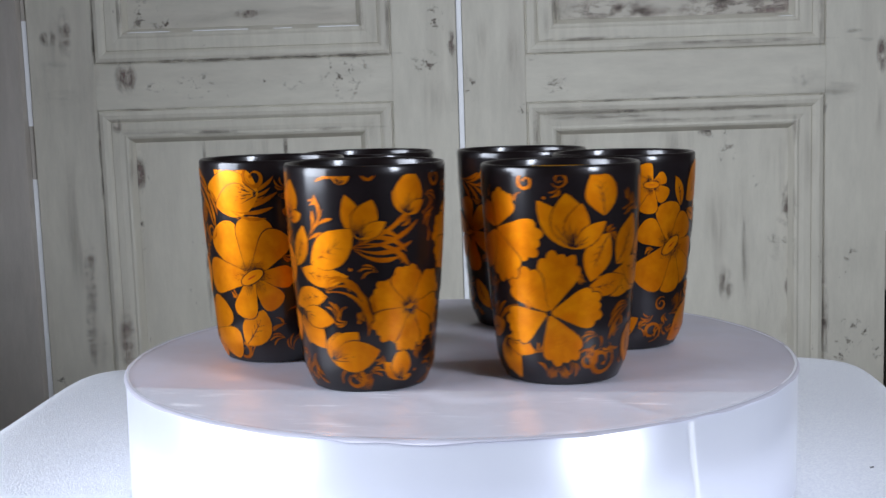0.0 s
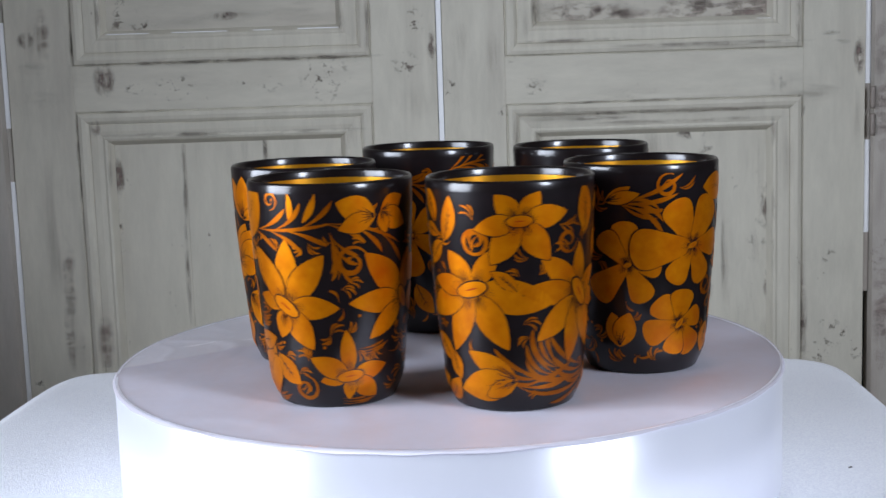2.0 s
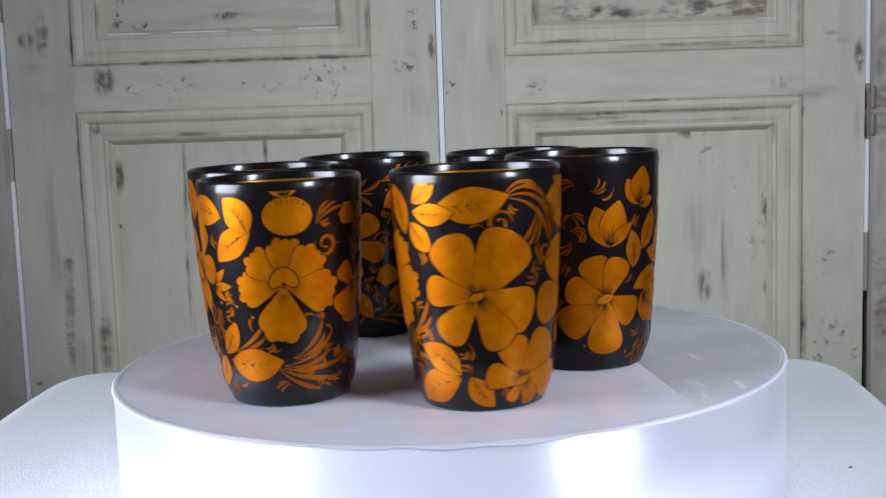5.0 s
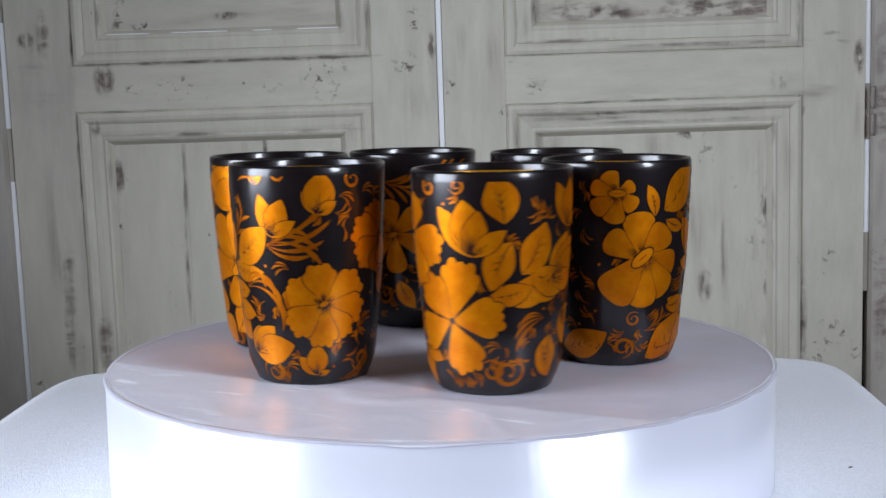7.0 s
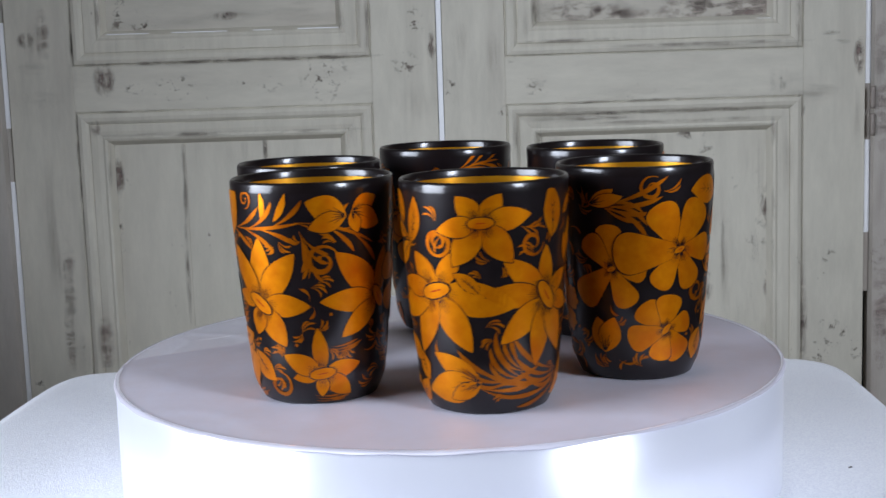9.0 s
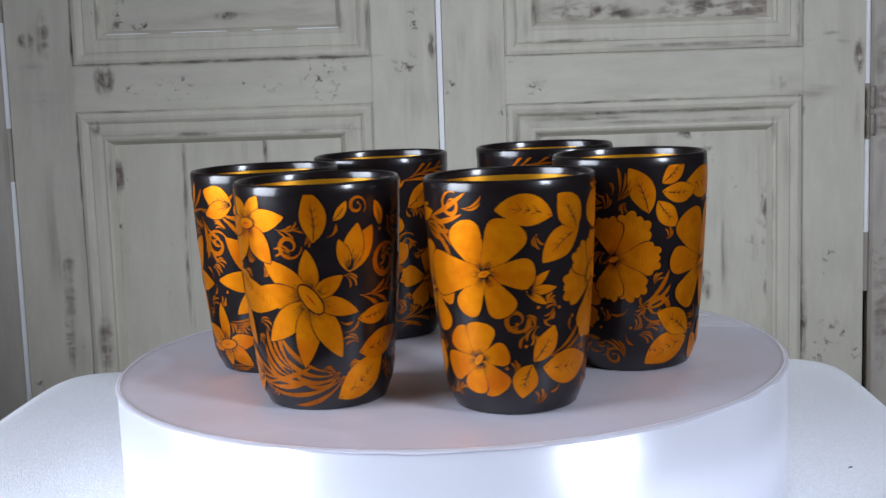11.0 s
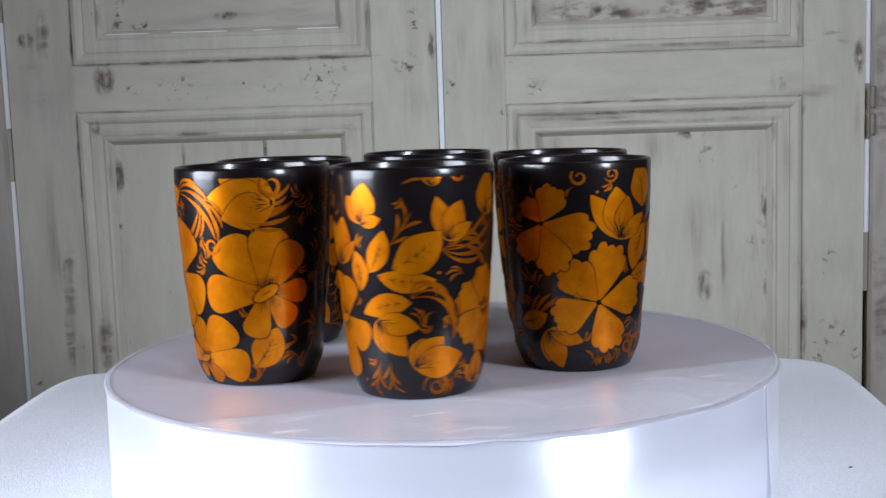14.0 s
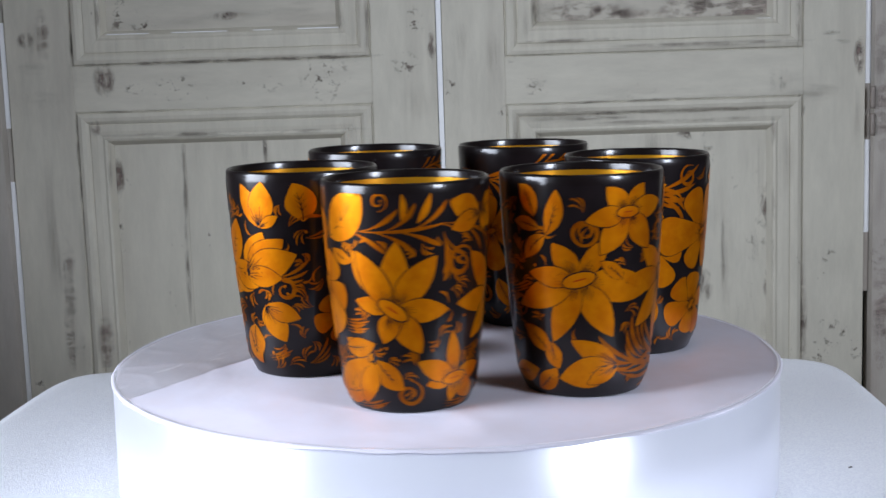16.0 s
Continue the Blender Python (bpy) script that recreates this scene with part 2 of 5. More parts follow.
def old_door(name, cx, half, shift, mat, rail_low, rail_high, seams, label):
    """A tall panelled leaf: stiles, rails, two sunk panels with mouldings."""
    door = tagged(new(name), label, "door", kind="structure")
    door.matrix_world = pose(cx, WALL + shift, 0)
    px = 0.163
    for a, b in ((-half, -px - 0.0036), (px + 0.0036, half)):
        part("stile", box(bmesh.new(), a, b, 0, 0.03, 0.0, 1.95, 0.0006), mat, door)
    for z0, z1 in ((0.0, 0.2), (rail_low + 0.0036, rail_high - 0.0036), (1.75, 1.95)):
        part("rail", box(bmesh.new(), -px - 0.0036, px + 0.0036, 0.0003, 0.03, z0, z1, 0.0004), PAINT_RAIL if mat is PAINT else mat, door)
    for z0, z1, low in ((0.2, rail_low, True), (rail_high, 1.75, False)):
        for side in range(4):
            part("moulding", moulding_side(-px, px, z0, z1, MOULD, side), PAINT_EDGE, door, "chipped moulding with brown grime")
        cuts = [-px] + (seams if low else []) + [px]
        for a, b in zip(cuts, cuts[1:]):
            part("panel_board", box(bmesh.new(), a + 0.00005, b - 0.00005, 0.012, 0.022, z0, z1, 0.0004), mat if low else (PAINT_TOP if mat is PAINT else PAINT_DARK), door)
    return door


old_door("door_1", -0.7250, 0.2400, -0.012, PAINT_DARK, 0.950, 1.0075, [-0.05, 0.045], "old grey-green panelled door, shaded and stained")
LEFT_DOOR = old_door("door_2", -0.2390, 0.2393, 0.0, PAINT, 0.950, 1.0075, [-0.0485, 0.044], "old grey-green panelled door with worn chalky paint")
RIGHT_DOOR = old_door("door_3", 0.2430, 0.2360, 0.0, PAINT, 0.944, 1.003, [], "old grey-green panelled door with brown rubbed streaks")
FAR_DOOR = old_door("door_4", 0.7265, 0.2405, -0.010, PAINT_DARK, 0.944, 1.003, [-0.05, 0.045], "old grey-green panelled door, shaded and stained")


def lit_edges():
    """White pieces along the lower edges of the upper panels: lit edge painted in, with chips."""
    rnd = random.Random(5)
    for door, x0, x1, z in ((LEFT_DOOR, -0.128, 0.131, 1.0385), (RIGHT_DOOR, -0.128, -0.066, 1.0335), (RIGHT_DOOR, 0.115, 0.136, 1.0335)):
        x = x0
        while x < x1:
            e = min(x + rnd.uniform(0.02, 0.065), x1)
            part("lit_chipped_edge", box(bmesh.new(), x, e, 0.0045, 0.0068, z - 0.0011, z + 0.0006 * rnd.random(), 0.0003), WHITE_STRIP, door, "chipped edge with its bright highlight painted white")
            x = e + rnd.uniform(0.006, 0.03)


lit_edges()
FACE, EDGE, SUNK = -0.0006, -0.0031, 0.0116


def smear(door, x, z, wide, high, material, y):
    """A mark on a door, its middle at (x, z): dirt, bare wood or a thin dark line."""
    bm = bmesh.new()
    w, h = 0.62 * wide, 0.62 * high
    vs = [[bm.verts.new((x + w * (i / 2 - 1), y, z + h * (j / 2 - 1))) for i in range(5)] for j in range(5)]
    for a, b in zip(vs, vs[1:]):
        for p, q, r, s in zip(a, a[1:], b[1:], b):
            bm.faces.new((p, q, r, s))
    part("wear_and_line", bm, material, door, "brown and grey wear and thin dark lines in the paint")


smear(LEFT_DOOR, -0.1315, 0.9879, 0.0231, 0.0320, BLOT, FACE)
smear(LEFT_DOOR, -0.0539, 0.9773, 0.0425, 0.0284, SPECKS, FACE)
smear(LEFT_DOOR, 0.0209, 0.9793, 0.0204, 0.0159, SPECKS, FACE)
smear(LEFT_DOOR, 0.0556, 0.9782, 0.0289, 0.0162, SPECKS, FACE)
smear(LEFT_DOOR, -0.0991, 0.9775, 0.0207, 0.0108, SPECKS, FACE)
smear(LEFT_DOOR, 0.1143, 0.9850, 0.0489, 0.0522, SPECKS, FACE)
smear(LEFT_DOOR, -0.2089, 1.0265, 0.0177, 0.0565, SMEAR_UP, FACE)
smear(LEFT_DOOR, -0.2162, 1.0345, 0.0176, 0.0160, BLOT, FACE)
smear(LEFT_DOOR, -0.2107, 1.0035, 0.0336, 0.0135, SMEAR_ACROSS, FACE)
smear(LEFT_DOOR, -0.2233, 0.9817, 0.0226, 0.0351, SMEAR_UP, FACE)
smear(LEFT_DOOR, -0.2023, 0.9686, 0.0429, 0.0171, SMEAR_ACROSS, FACE)
smear(LEFT_DOOR, -0.1984, 1.0416, 0.0120, 0.0499, SMEAR_UP, FACE)
smear(LEFT_DOOR, 0.2039, 0.9953, 0.0305, 0.0244, SPECKS, FACE)
smear(LEFT_DOOR, 0.2156, 1.0409, 0.0200, 0.0340, SPECKS, FACE)
smear(LEFT_DOOR, 0.2342, 0.9873, 0.0096, 0.0940, SMEAR_UP, FACE)
smear(LEFT_DOOR, 0.2341, 1.0155, 0.0099, 0.0251, BLOT, FACE)
smear(LEFT_DOOR, 0.2141, 0.9536, 0.0429, 0.0391, SMEAR_UP, FACE)
smear(LEFT_DOOR, -0.1647, 1.0436, 0.0055, 0.0682, HAIR_UP, FACE)
smear(LEFT_DOOR, -0.1654, 1.0244, 0.0055, 0.0325, HAIR_UP, FACE)
smear(LEFT_DOOR, -0.1667, 0.9899, 0.0109, 0.0422, SMEAR_UP, FACE)
smear(LEFT_DOOR, -0.0706, 1.0053, 0.1889, 0.0050, HAIR_ACROSS, EDGE)
smear(LEFT_DOOR, 0.0527, 1.0057, 0.2191, 0.0050, HAIR_ACROSS, EDGE)
smear(LEFT_DOOR, 0.0857, 1.0065, 0.1597, 0.0050, HAIR_ACROSS, EDGE)
smear(LEFT_DOOR, 0.1626, 1.0227, 0.0055, 0.0400, HAIR_UP, EDGE)
smear(LEFT_DOOR, 0.1636, 1.0486, 0.0055, 0.0372, HAIR_UP, EDGE)
smear(LEFT_DOOR, 0.1444, 1.0229, 0.0232, 0.0472, SMEAR_UP, EDGE)
smear(LEFT_DOOR, -0.1028, 0.9526, 0.0827, 0.0050, HAIR_ACROSS, FACE)
smear(LEFT_DOOR, -0.0233, 0.9487, 0.1007, 0.0050, HAIR_ACROSS, FACE)
smear(LEFT_DOOR, 0.1427, 0.9482, 0.0407, 0.0107, SMEAR_ACROSS, FACE)
smear(LEFT_DOOR, 0.1615, 0.9285, 0.0055, 0.0475, HAIR_UP, FACE)
smear(LEFT_DOOR, 0.1611, 0.9015, 0.0055, 0.0827, HAIR_UP, FACE)
smear(LEFT_DOOR, -0.1655, 0.9153, 0.0055, 0.0763, HAIR_UP, FACE)
smear(LEFT_DOOR, -0.1651, 0.8579, 0.0055, 0.0901, HAIR_UP, FACE)
smear(LEFT_DOOR, -0.1675, 0.7804, 0.0106, 0.1172, SMEAR_UP, FACE)
smear(LEFT_DOOR, -0.1864, 0.7451, 0.0106, 0.1245, SMEAR_UP, FACE)
smear(LEFT_DOOR, -0.1885, 0.7158, 0.0103, 0.0923, SMEAR_UP, FACE)
smear(LEFT_DOOR, -0.1962, 0.7880, 0.0264, 0.0788, SMEAR_UP, FACE)
smear(LEFT_DOOR, -0.1991, 0.8363, 0.0367, 0.1105, SMEAR_UP, FACE)
smear(LEFT_DOOR, -0.1765, 0.6794, 0.0130, 0.0467, SMEAR_UP, FACE)
smear(LEFT_DOOR, -0.2257, 0.6495, 0.0159, 0.0230, SPECKS, FACE)
smear(LEFT_DOOR, 0.1402, 0.9214, 0.0240, 0.0323, SMEAR_UP, EDGE)
smear(LEFT_DOOR, -0.1445, 0.9354, 0.0103, 0.0161, BLOT, EDGE)
smear(LEFT_DOOR, -0.0621, 0.9261, 0.1511, 0.0050, HAIR_ACROSS, EDGE)
smear(LEFT_DOOR, 0.0454, 0.9252, 0.2145, 0.0050, HAIR_ACROSS, EDGE)
smear(LEFT_DOOR, -0.1311, 0.8985, 0.0055, 0.0572, HAIR_UP, EDGE)
smear(LEFT_DOOR, -0.1646, 0.6762, 0.0167, 0.0402, SMEAR_UP, EDGE)
smear(LEFT_DOOR, -0.1467, 0.7019, 0.0141, 0.0794, SMEAR_UP, EDGE)
smear(LEFT_DOOR, -0.1456, 0.6953, 0.0126, 0.0531, SMEAR_UP, EDGE)
smear(LEFT_DOOR, -0.1237, 0.8925, 0.0173, 0.0487, SMEAR_UP, SUNK)
smear(LEFT_DOOR, -0.1252, 0.8781, 0.0116, 0.0389, BLOT, SUNK)
smear(LEFT_DOOR, -0.1280, 0.8103, 0.0115, 0.0532, SPECKS, SUNK)
smear(LEFT_DOOR, -0.1294, 0.7907, 0.0041, 0.0655, SMEAR_UP, SUNK)
smear(LEFT_DOOR, -0.0338, 0.9041, 0.0126, 0.0260, SMEAR_UP, SUNK)
smear(LEFT_DOOR, -0.0220, 0.9216, 0.0134, 0.0073, SPECKS, SUNK)
smear(LEFT_DOOR, -0.1128, 0.8761, 0.0086, 0.0134, SPECKS, SUNK)
smear(LEFT_DOOR, -0.0506, 0.8962, 0.0055, 0.0603, HAIR_UP, SUNK)
smear(LEFT_DOOR, -0.0513, 0.8466, 0.0055, 0.0777, HAIR_UP, SUNK)
smear(LEFT_DOOR, -0.0533, 0.7684, 0.0055, 0.1050, HAIR_UP, SUNK)
smear(LEFT_DOOR, 0.0419, 0.9074, 0.0055, 0.0372, HAIR_UP, SUNK)
smear(LEFT_DOOR, -0.1448, 0.7834, 0.0361, 0.2367, SMEAR_UP, SUNK)
smear(LEFT_DOOR, 0.0201, 0.9055, 0.0424, 0.0461, SMEAR_UP, SUNK)
smear(LEFT_DOOR, -0.1337, 1.0581, 0.0055, 0.0371, HAIR_UP, EDGE)
smear(LEFT_DOOR, -0.1153, 1.0281, 0.0104, 0.0220, SMEAR_UP, EDGE)
smear(LEFT_DOOR, 0.1340, 1.0444, 0.0055, 0.0291, HAIR_UP, EDGE)
smear(LEFT_DOOR, -0.1081, 1.0522, 0.0317, 0.0363, SPECKS, SUNK)
smear(LEFT_DOOR, 0.0121, 1.0560, 0.0751, 0.0136, SMEAR_ACROSS, SUNK)
smear(LEFT_DOOR, 0.0058, 1.0555, 0.0248, 0.0083, BLOT, SUNK)
smear(LEFT_DOOR, -0.0543, 1.0547, 0.0685, 0.0177, SMEAR_ACROSS, SUNK)
smear(LEFT_DOOR, -0.0833, 1.0462, 0.0242, 0.0219, SPECKS, SUNK)
smear(LEFT_DOOR, 0.0911, 1.0562, 0.0807, 0.0305, SMEAR_ACROSS, SUNK)
smear(LEFT_DOOR, -0.1103, 1.0673, 0.0154, 0.0257, SPECKS, SUNK)

smear(RIGHT_DOOR, -0.1261, 1.0023, 0.0534, 0.0050, HAIR_ACROSS, FACE)
smear(RIGHT_DOOR, -0.1608, 1.0004, 0.0124, 0.0139, SPECKS, FACE)
smear(RIGHT_DOOR, -0.1316, 0.9672, 0.0248, 0.0288, SPECKS, FACE)
smear(RIGHT_DOOR, -0.1341, 0.9664, 0.0199, 0.0169, SMEAR_ACROSS, FACE)
smear(RIGHT_DOOR, 0.1407, 0.9657, 0.0241, 0.0321, SMEAR_UP, FACE)
smear(RIGHT_DOOR, 0.1408, 0.9674, 0.0188, 0.0217, SPECKS, FACE)
smear(RIGHT_DOOR, 0.1719, 0.9528, 0.0635, 0.0259, SMEAR_ACROSS, FACE)
smear(RIGHT_DOOR, -0.0053, 0.9516, 0.1896, 0.0249, SMEAR_ACROSS, FACE)
smear(RIGHT_DOOR, 0.0580, 0.9449, 0.1899, 0.0218, SMEAR_ACROSS, FACE)
smear(RIGHT_DOOR, -0.0988, 0.9451, 0.1358, 0.0050, HAIR_ACROSS, FACE)
smear(RIGHT_DOOR, -0.0181, 0.9464, 0.1518, 0.0050, HAIR_ACROSS, FACE)
smear(RIGHT_DOOR, -0.1686, 0.9395, 0.0211, 0.0134, SPECKS, FACE)
smear(RIGHT_DOOR, 0.1624, 0.9289, 0.0055, 0.0414, HAIR_UP, FACE)
smear(RIGHT_DOOR, 0.1631, 0.9352, 0.0103, 0.0224, BLOT, FACE)
smear(RIGHT_DOOR, 0.1624, 0.8828, 0.0055, 0.0895, HAIR_UP, FACE)
smear(RIGHT_DOOR, 0.1623, 0.8254, 0.0055, 0.0775, HAIR_UP, FACE)
smear(RIGHT_DOOR, 0.1624, 0.7606, 0.0154, 0.1045, SMEAR_UP, FACE)
smear(RIGHT_DOOR, 0.1636, 0.7084, 0.0055, 0.0793, HAIR_UP, FACE)
smear(RIGHT_DOOR, 0.1638, 0.6787, 0.0172, 0.0599, BLOT, FACE)
smear(RIGHT_DOOR, 0.1638, 0.6820, 0.0199, 0.0798, SMEAR_UP, FACE)
smear(RIGHT_DOOR, 0.1564, 0.6509, 0.0151, 0.0228, SPECKS, FACE)
smear(RIGHT_DOOR, 0.1956, 1.0152, 0.0209, 0.0050, HAIR_ACROSS, FACE)
smear(RIGHT_DOOR, 0.2077, 1.0049, 0.0222, 0.0050, HAIR_ACROSS, FACE)
smear(RIGHT_DOOR, 0.2283, 0.9942, 0.0130, 0.0378, SMEAR_UP, FACE)
smear(RIGHT_DOOR, 0.2284, 0.9879, 0.0105, 0.0377, BLOT, FACE)
smear(RIGHT_DOOR, 0.2259, 0.9221, 0.0135, 0.0699, SMEAR_UP, FACE)
smear(RIGHT_DOOR, 0.1861, 0.9533, 0.0349, 0.0231, SMEAR_ACROSS, FACE)
smear(RIGHT_DOOR, 0.1977, 0.6876, 0.0220, 0.0186, SPECKS, FACE)
smear(RIGHT_DOOR, 0.2322, 0.6518, 0.0178, 0.0231, SPECKS, FACE)
smear(RIGHT_DOOR, 0.2157, 0.6738, 0.0265, 0.0186, SPECKS, FACE)
smear(RIGHT_DOOR, 0.1955, 0.7646, 0.0175, 0.0138, SPECKS, FACE)
smear(RIGHT_DOOR, 0.1883, 0.6548, 0.0398, 0.0371, SPECKS, FACE)
smear(RIGHT_DOOR, 0.2335, 0.6268, 0.0117, 0.0184, SPECKS, FACE)
smear(RIGHT_DOOR, -0.2280, 0.9666, 0.0119, 0.0301, SPECKS, FACE)
smear(RIGHT_DOOR, -0.2153, 1.0176, 0.0175, 0.0440, SMEAR_UP, FACE)
smear(RIGHT_DOOR, -0.2291, 0.9807, 0.0112, 0.0441, SMEAR_UP, FACE)
smear(RIGHT_DOOR, -0.1796, 1.0040, 0.0146, 0.0440, SMEAR_UP, FACE)
smear(RIGHT_DOOR, -0.1150, 0.9356, 0.0913, 0.0205, SMEAR_ACROSS, EDGE)
smear(RIGHT_DOOR, -0.0898, 0.9345, 0.1168, 0.0145, SMEAR_ACROSS, EDGE)
smear(RIGHT_DOOR, -0.0629, 0.9340, 0.1643, 0.0050, HAIR_ACROSS, EDGE)
smear(RIGHT_DOOR, 0.0479, 0.9343, 0.1834, 0.0050, HAIR_ACROSS, EDGE)
smear(RIGHT_DOOR, 0.0415, 0.9338, 0.0948, 0.0106, SMEAR_ACROSS, EDGE)
smear(RIGHT_DOOR, -0.1569, 0.9075, 0.0142, 0.0669, SMEAR_UP, EDGE)
smear(RIGHT_DOOR, 0.1477, 0.8898, 0.0162, 0.0894, SMEAR_UP, EDGE)
smear(RIGHT_DOOR, -0.1566, 0.9171, 0.0055, 0.0350, HAIR_UP, EDGE)
smear(RIGHT_DOOR, -0.0804, 0.9286, 0.1106, 0.0050, HAIR_ACROSS, EDGE)
smear(RIGHT_DOOR, 0.0383, 0.9238, 0.2026, 0.0050, HAIR_ACROSS, EDGE)
smear(RIGHT_DOOR, -0.1310, 0.9132, 0.0055, 0.0287, HAIR_UP, EDGE)
smear(RIGHT_DOOR, 0.1321, 0.9063, 0.0055, 0.0318, HAIR_UP, EDGE)
smear(RIGHT_DOOR, 0.1323, 0.7910, 0.0055, 0.1102, HAIR_UP, EDGE)
smear(RIGHT_DOOR, 0.1316, 0.6934, 0.0151, 0.0991, SMEAR_UP, EDGE)
smear(RIGHT_DOOR, 0.0411, 0.9124, 0.0344, 0.0201, SPECKS, SUNK)
smear(RIGHT_DOOR, 0.0506, 0.9099, 0.0259, 0.0138, SPECKS, SUNK)
smear(RIGHT_DOOR, 0.0744, 0.8139, 0.0223, 0.0917, SMEAR_UP, SUNK)
smear(RIGHT_DOOR, 0.0785, 0.7699, 0.0055, 0.0692, HAIR_UP, SUNK)
smear(RIGHT_DOOR, 0.0796, 0.7486, 0.0115, 0.0661, SMEAR_UP, SUNK)
smear(RIGHT_DOOR, 0.0578, 0.7329, 0.0162, 0.0335, BLOT, SUNK)
smear(RIGHT_DOOR, 0.0529, 0.7297, 0.0192, 0.0534, SMEAR_UP, SUNK)
smear(RIGHT_DOOR, 0.1257, 0.8317, 0.0156, 0.0911, SMEAR_UP, SUNK)
smear(RIGHT_DOOR, 0.1250, 0.8545, 0.0192, 0.0616, SPECKS, SUNK)
smear(RIGHT_DOOR, 0.1273, 0.8156, 0.0124, 0.0329, BLOT, SUNK)
smear(RIGHT_DOOR, 0.1164, 0.7835, 0.0220, 0.0448, SPECKS, SUNK)
smear(RIGHT_DOOR, 0.1148, 0.7770, 0.0195, 0.0333, SMEAR_UP, SUNK)
smear(RIGHT_DOOR, 0.1310, 0.7321, 0.0131, 0.0301, BLOT, SUNK)
smear(RIGHT_DOOR, 0.1301, 0.6808, 0.0177, 0.0272, SMEAR_UP, SUNK)
smear(RIGHT_DOOR, 0.0906, 0.8525, 0.0131, 0.0178, SPECKS, SUNK)
smear(RIGHT_DOOR, 0.0601, 0.8824, 0.0173, 0.0265, SPECKS, SUNK)
smear(RIGHT_DOOR, -0.0390, 0.9160, 0.0190, 0.0165, SMEAR_UP, SUNK)
smear(RIGHT_DOOR, -0.1129, 0.8975, 0.0245, 0.0520, SMEAR_UP, SUNK)
smear(RIGHT_DOOR, 0.0056, 0.8921, 0.0445, 0.0494, SMEAR_UP, SUNK)
smear(RIGHT_DOOR, 0.0468, 0.7954, 0.0254, 0.0921, SMEAR_UP, SUNK)
smear(RIGHT_DOOR, 0.1115, 0.8775, 0.0386, 0.0655, SMEAR_UP, SUNK)
smear(RIGHT_DOOR, 0.0986, 0.7050, 0.0391, 0.0609, SMEAR_UP, SUNK)
smear(RIGHT_DOOR, -0.1332, 1.0444, 0.0055, 0.0341, HAIR_UP, EDGE)
smear(RIGHT_DOOR, -0.1325, 1.0490, 0.0055, 0.0249, HAIR_UP, EDGE)
smear(RIGHT_DOOR, 0.1596, 1.0273, 0.0055, 0.0498, HAIR_UP, EDGE)
smear(RIGHT_DOOR, -0.0883, 1.0154, 0.1160, 0.0050, HAIR_ACROSS, EDGE)
smear(RIGHT_DOOR, 0.0561, 1.0077, 0.2105, 0.0050, HAIR_ACROSS, EDGE)
smear(RIGHT_DOOR, -0.1505, 1.0387, 0.0083, 0.0466, SMEAR_UP, EDGE)
smear(RIGHT_DOOR, -0.1429, 1.0308, 0.0117, 0.0375, SMEAR_UP, EDGE)
smear(RIGHT_DOOR, 0.0514, 1.0029, 0.1760, 0.0142, SMEAR_ACROSS, EDGE)
smear(RIGHT_DOOR, -0.0799, 1.0465, 0.0911, 0.0309, RUB, SUNK)
smear(RIGHT_DOOR, -0.0340, 1.0434, 0.0629, 0.0331, RUB, SUNK)
smear(RIGHT_DOOR, 0.0450, 1.0428, 0.0947, 0.0304, RUB, SUNK)
smear(RIGHT_DOOR, 0.0988, 1.0436, 0.0886, 0.0252, RUB, SUNK)
smear(RIGHT_DOOR, -0.0657, 1.0419, 0.0754, 0.0285, RUB, SUNK)
smear(RIGHT_DOOR, 0.0831, 1.0522, 0.1327, 0.0228, RUB, SUNK)
smear(RIGHT_DOOR, -0.0848, 1.0341, 0.0757, 0.0117, SMEAR_ACROSS, SUNK)
smear(RIGHT_DOOR, 0.0797, 1.0324, 0.1393, 0.0131, SMEAR_ACROSS, SUNK)
smear(RIGHT_DOOR, 0.0583, 1.0524, 0.0202, 0.0050, HAIR_ACROSS, SUNK)
smear(FAR_DOOR, -0.2338, 0.9966, 0.0158, 0.0566, RUB, FACE)
smear(FAR_DOOR, -0.2313, 0.9244, 0.0157, 0.0763, RUB, FACE)
smear(FAR_DOOR, -0.2334, 0.9684, 0.0188, 0.0882, SMEAR_UP, FACE)
smear(FAR_DOOR, -0.2298, 0.6986, 0.0197, 0.1190, RUB, FACE)
smear(FAR_DOOR, -0.2307, 0.7643, 0.0248, 0.0359, SPECKS, FACE)
smear(FAR_DOOR, -0.2278, 0.6659, 0.0157, 0.0535, SMEAR_UP, FACE)
smear(FAR_DOOR, -0.2315, 0.8192, 0.0165, 0.0842, SMEAR_UP, FACE)
smear(LEFT_DOOR, -0.1856, 0.7649, 0.0145, 0.0852, RUB, FACE)
smear(LEFT_DOOR, -0.1887, 0.7027, 0.0125, 0.0795, RUB, FACE)
smear(LEFT_DOOR, -0.1482, 0.6905, 0.0177, 0.0632, RUB, EDGE)
smear(RIGHT_DOOR, 0.1631, 0.6951, 0.0161, 0.1058, RUB, FACE)
smear(LEFT_DOOR, -0.1971, 1.0385, 0.0147, 0.0562, RUB, FACE)


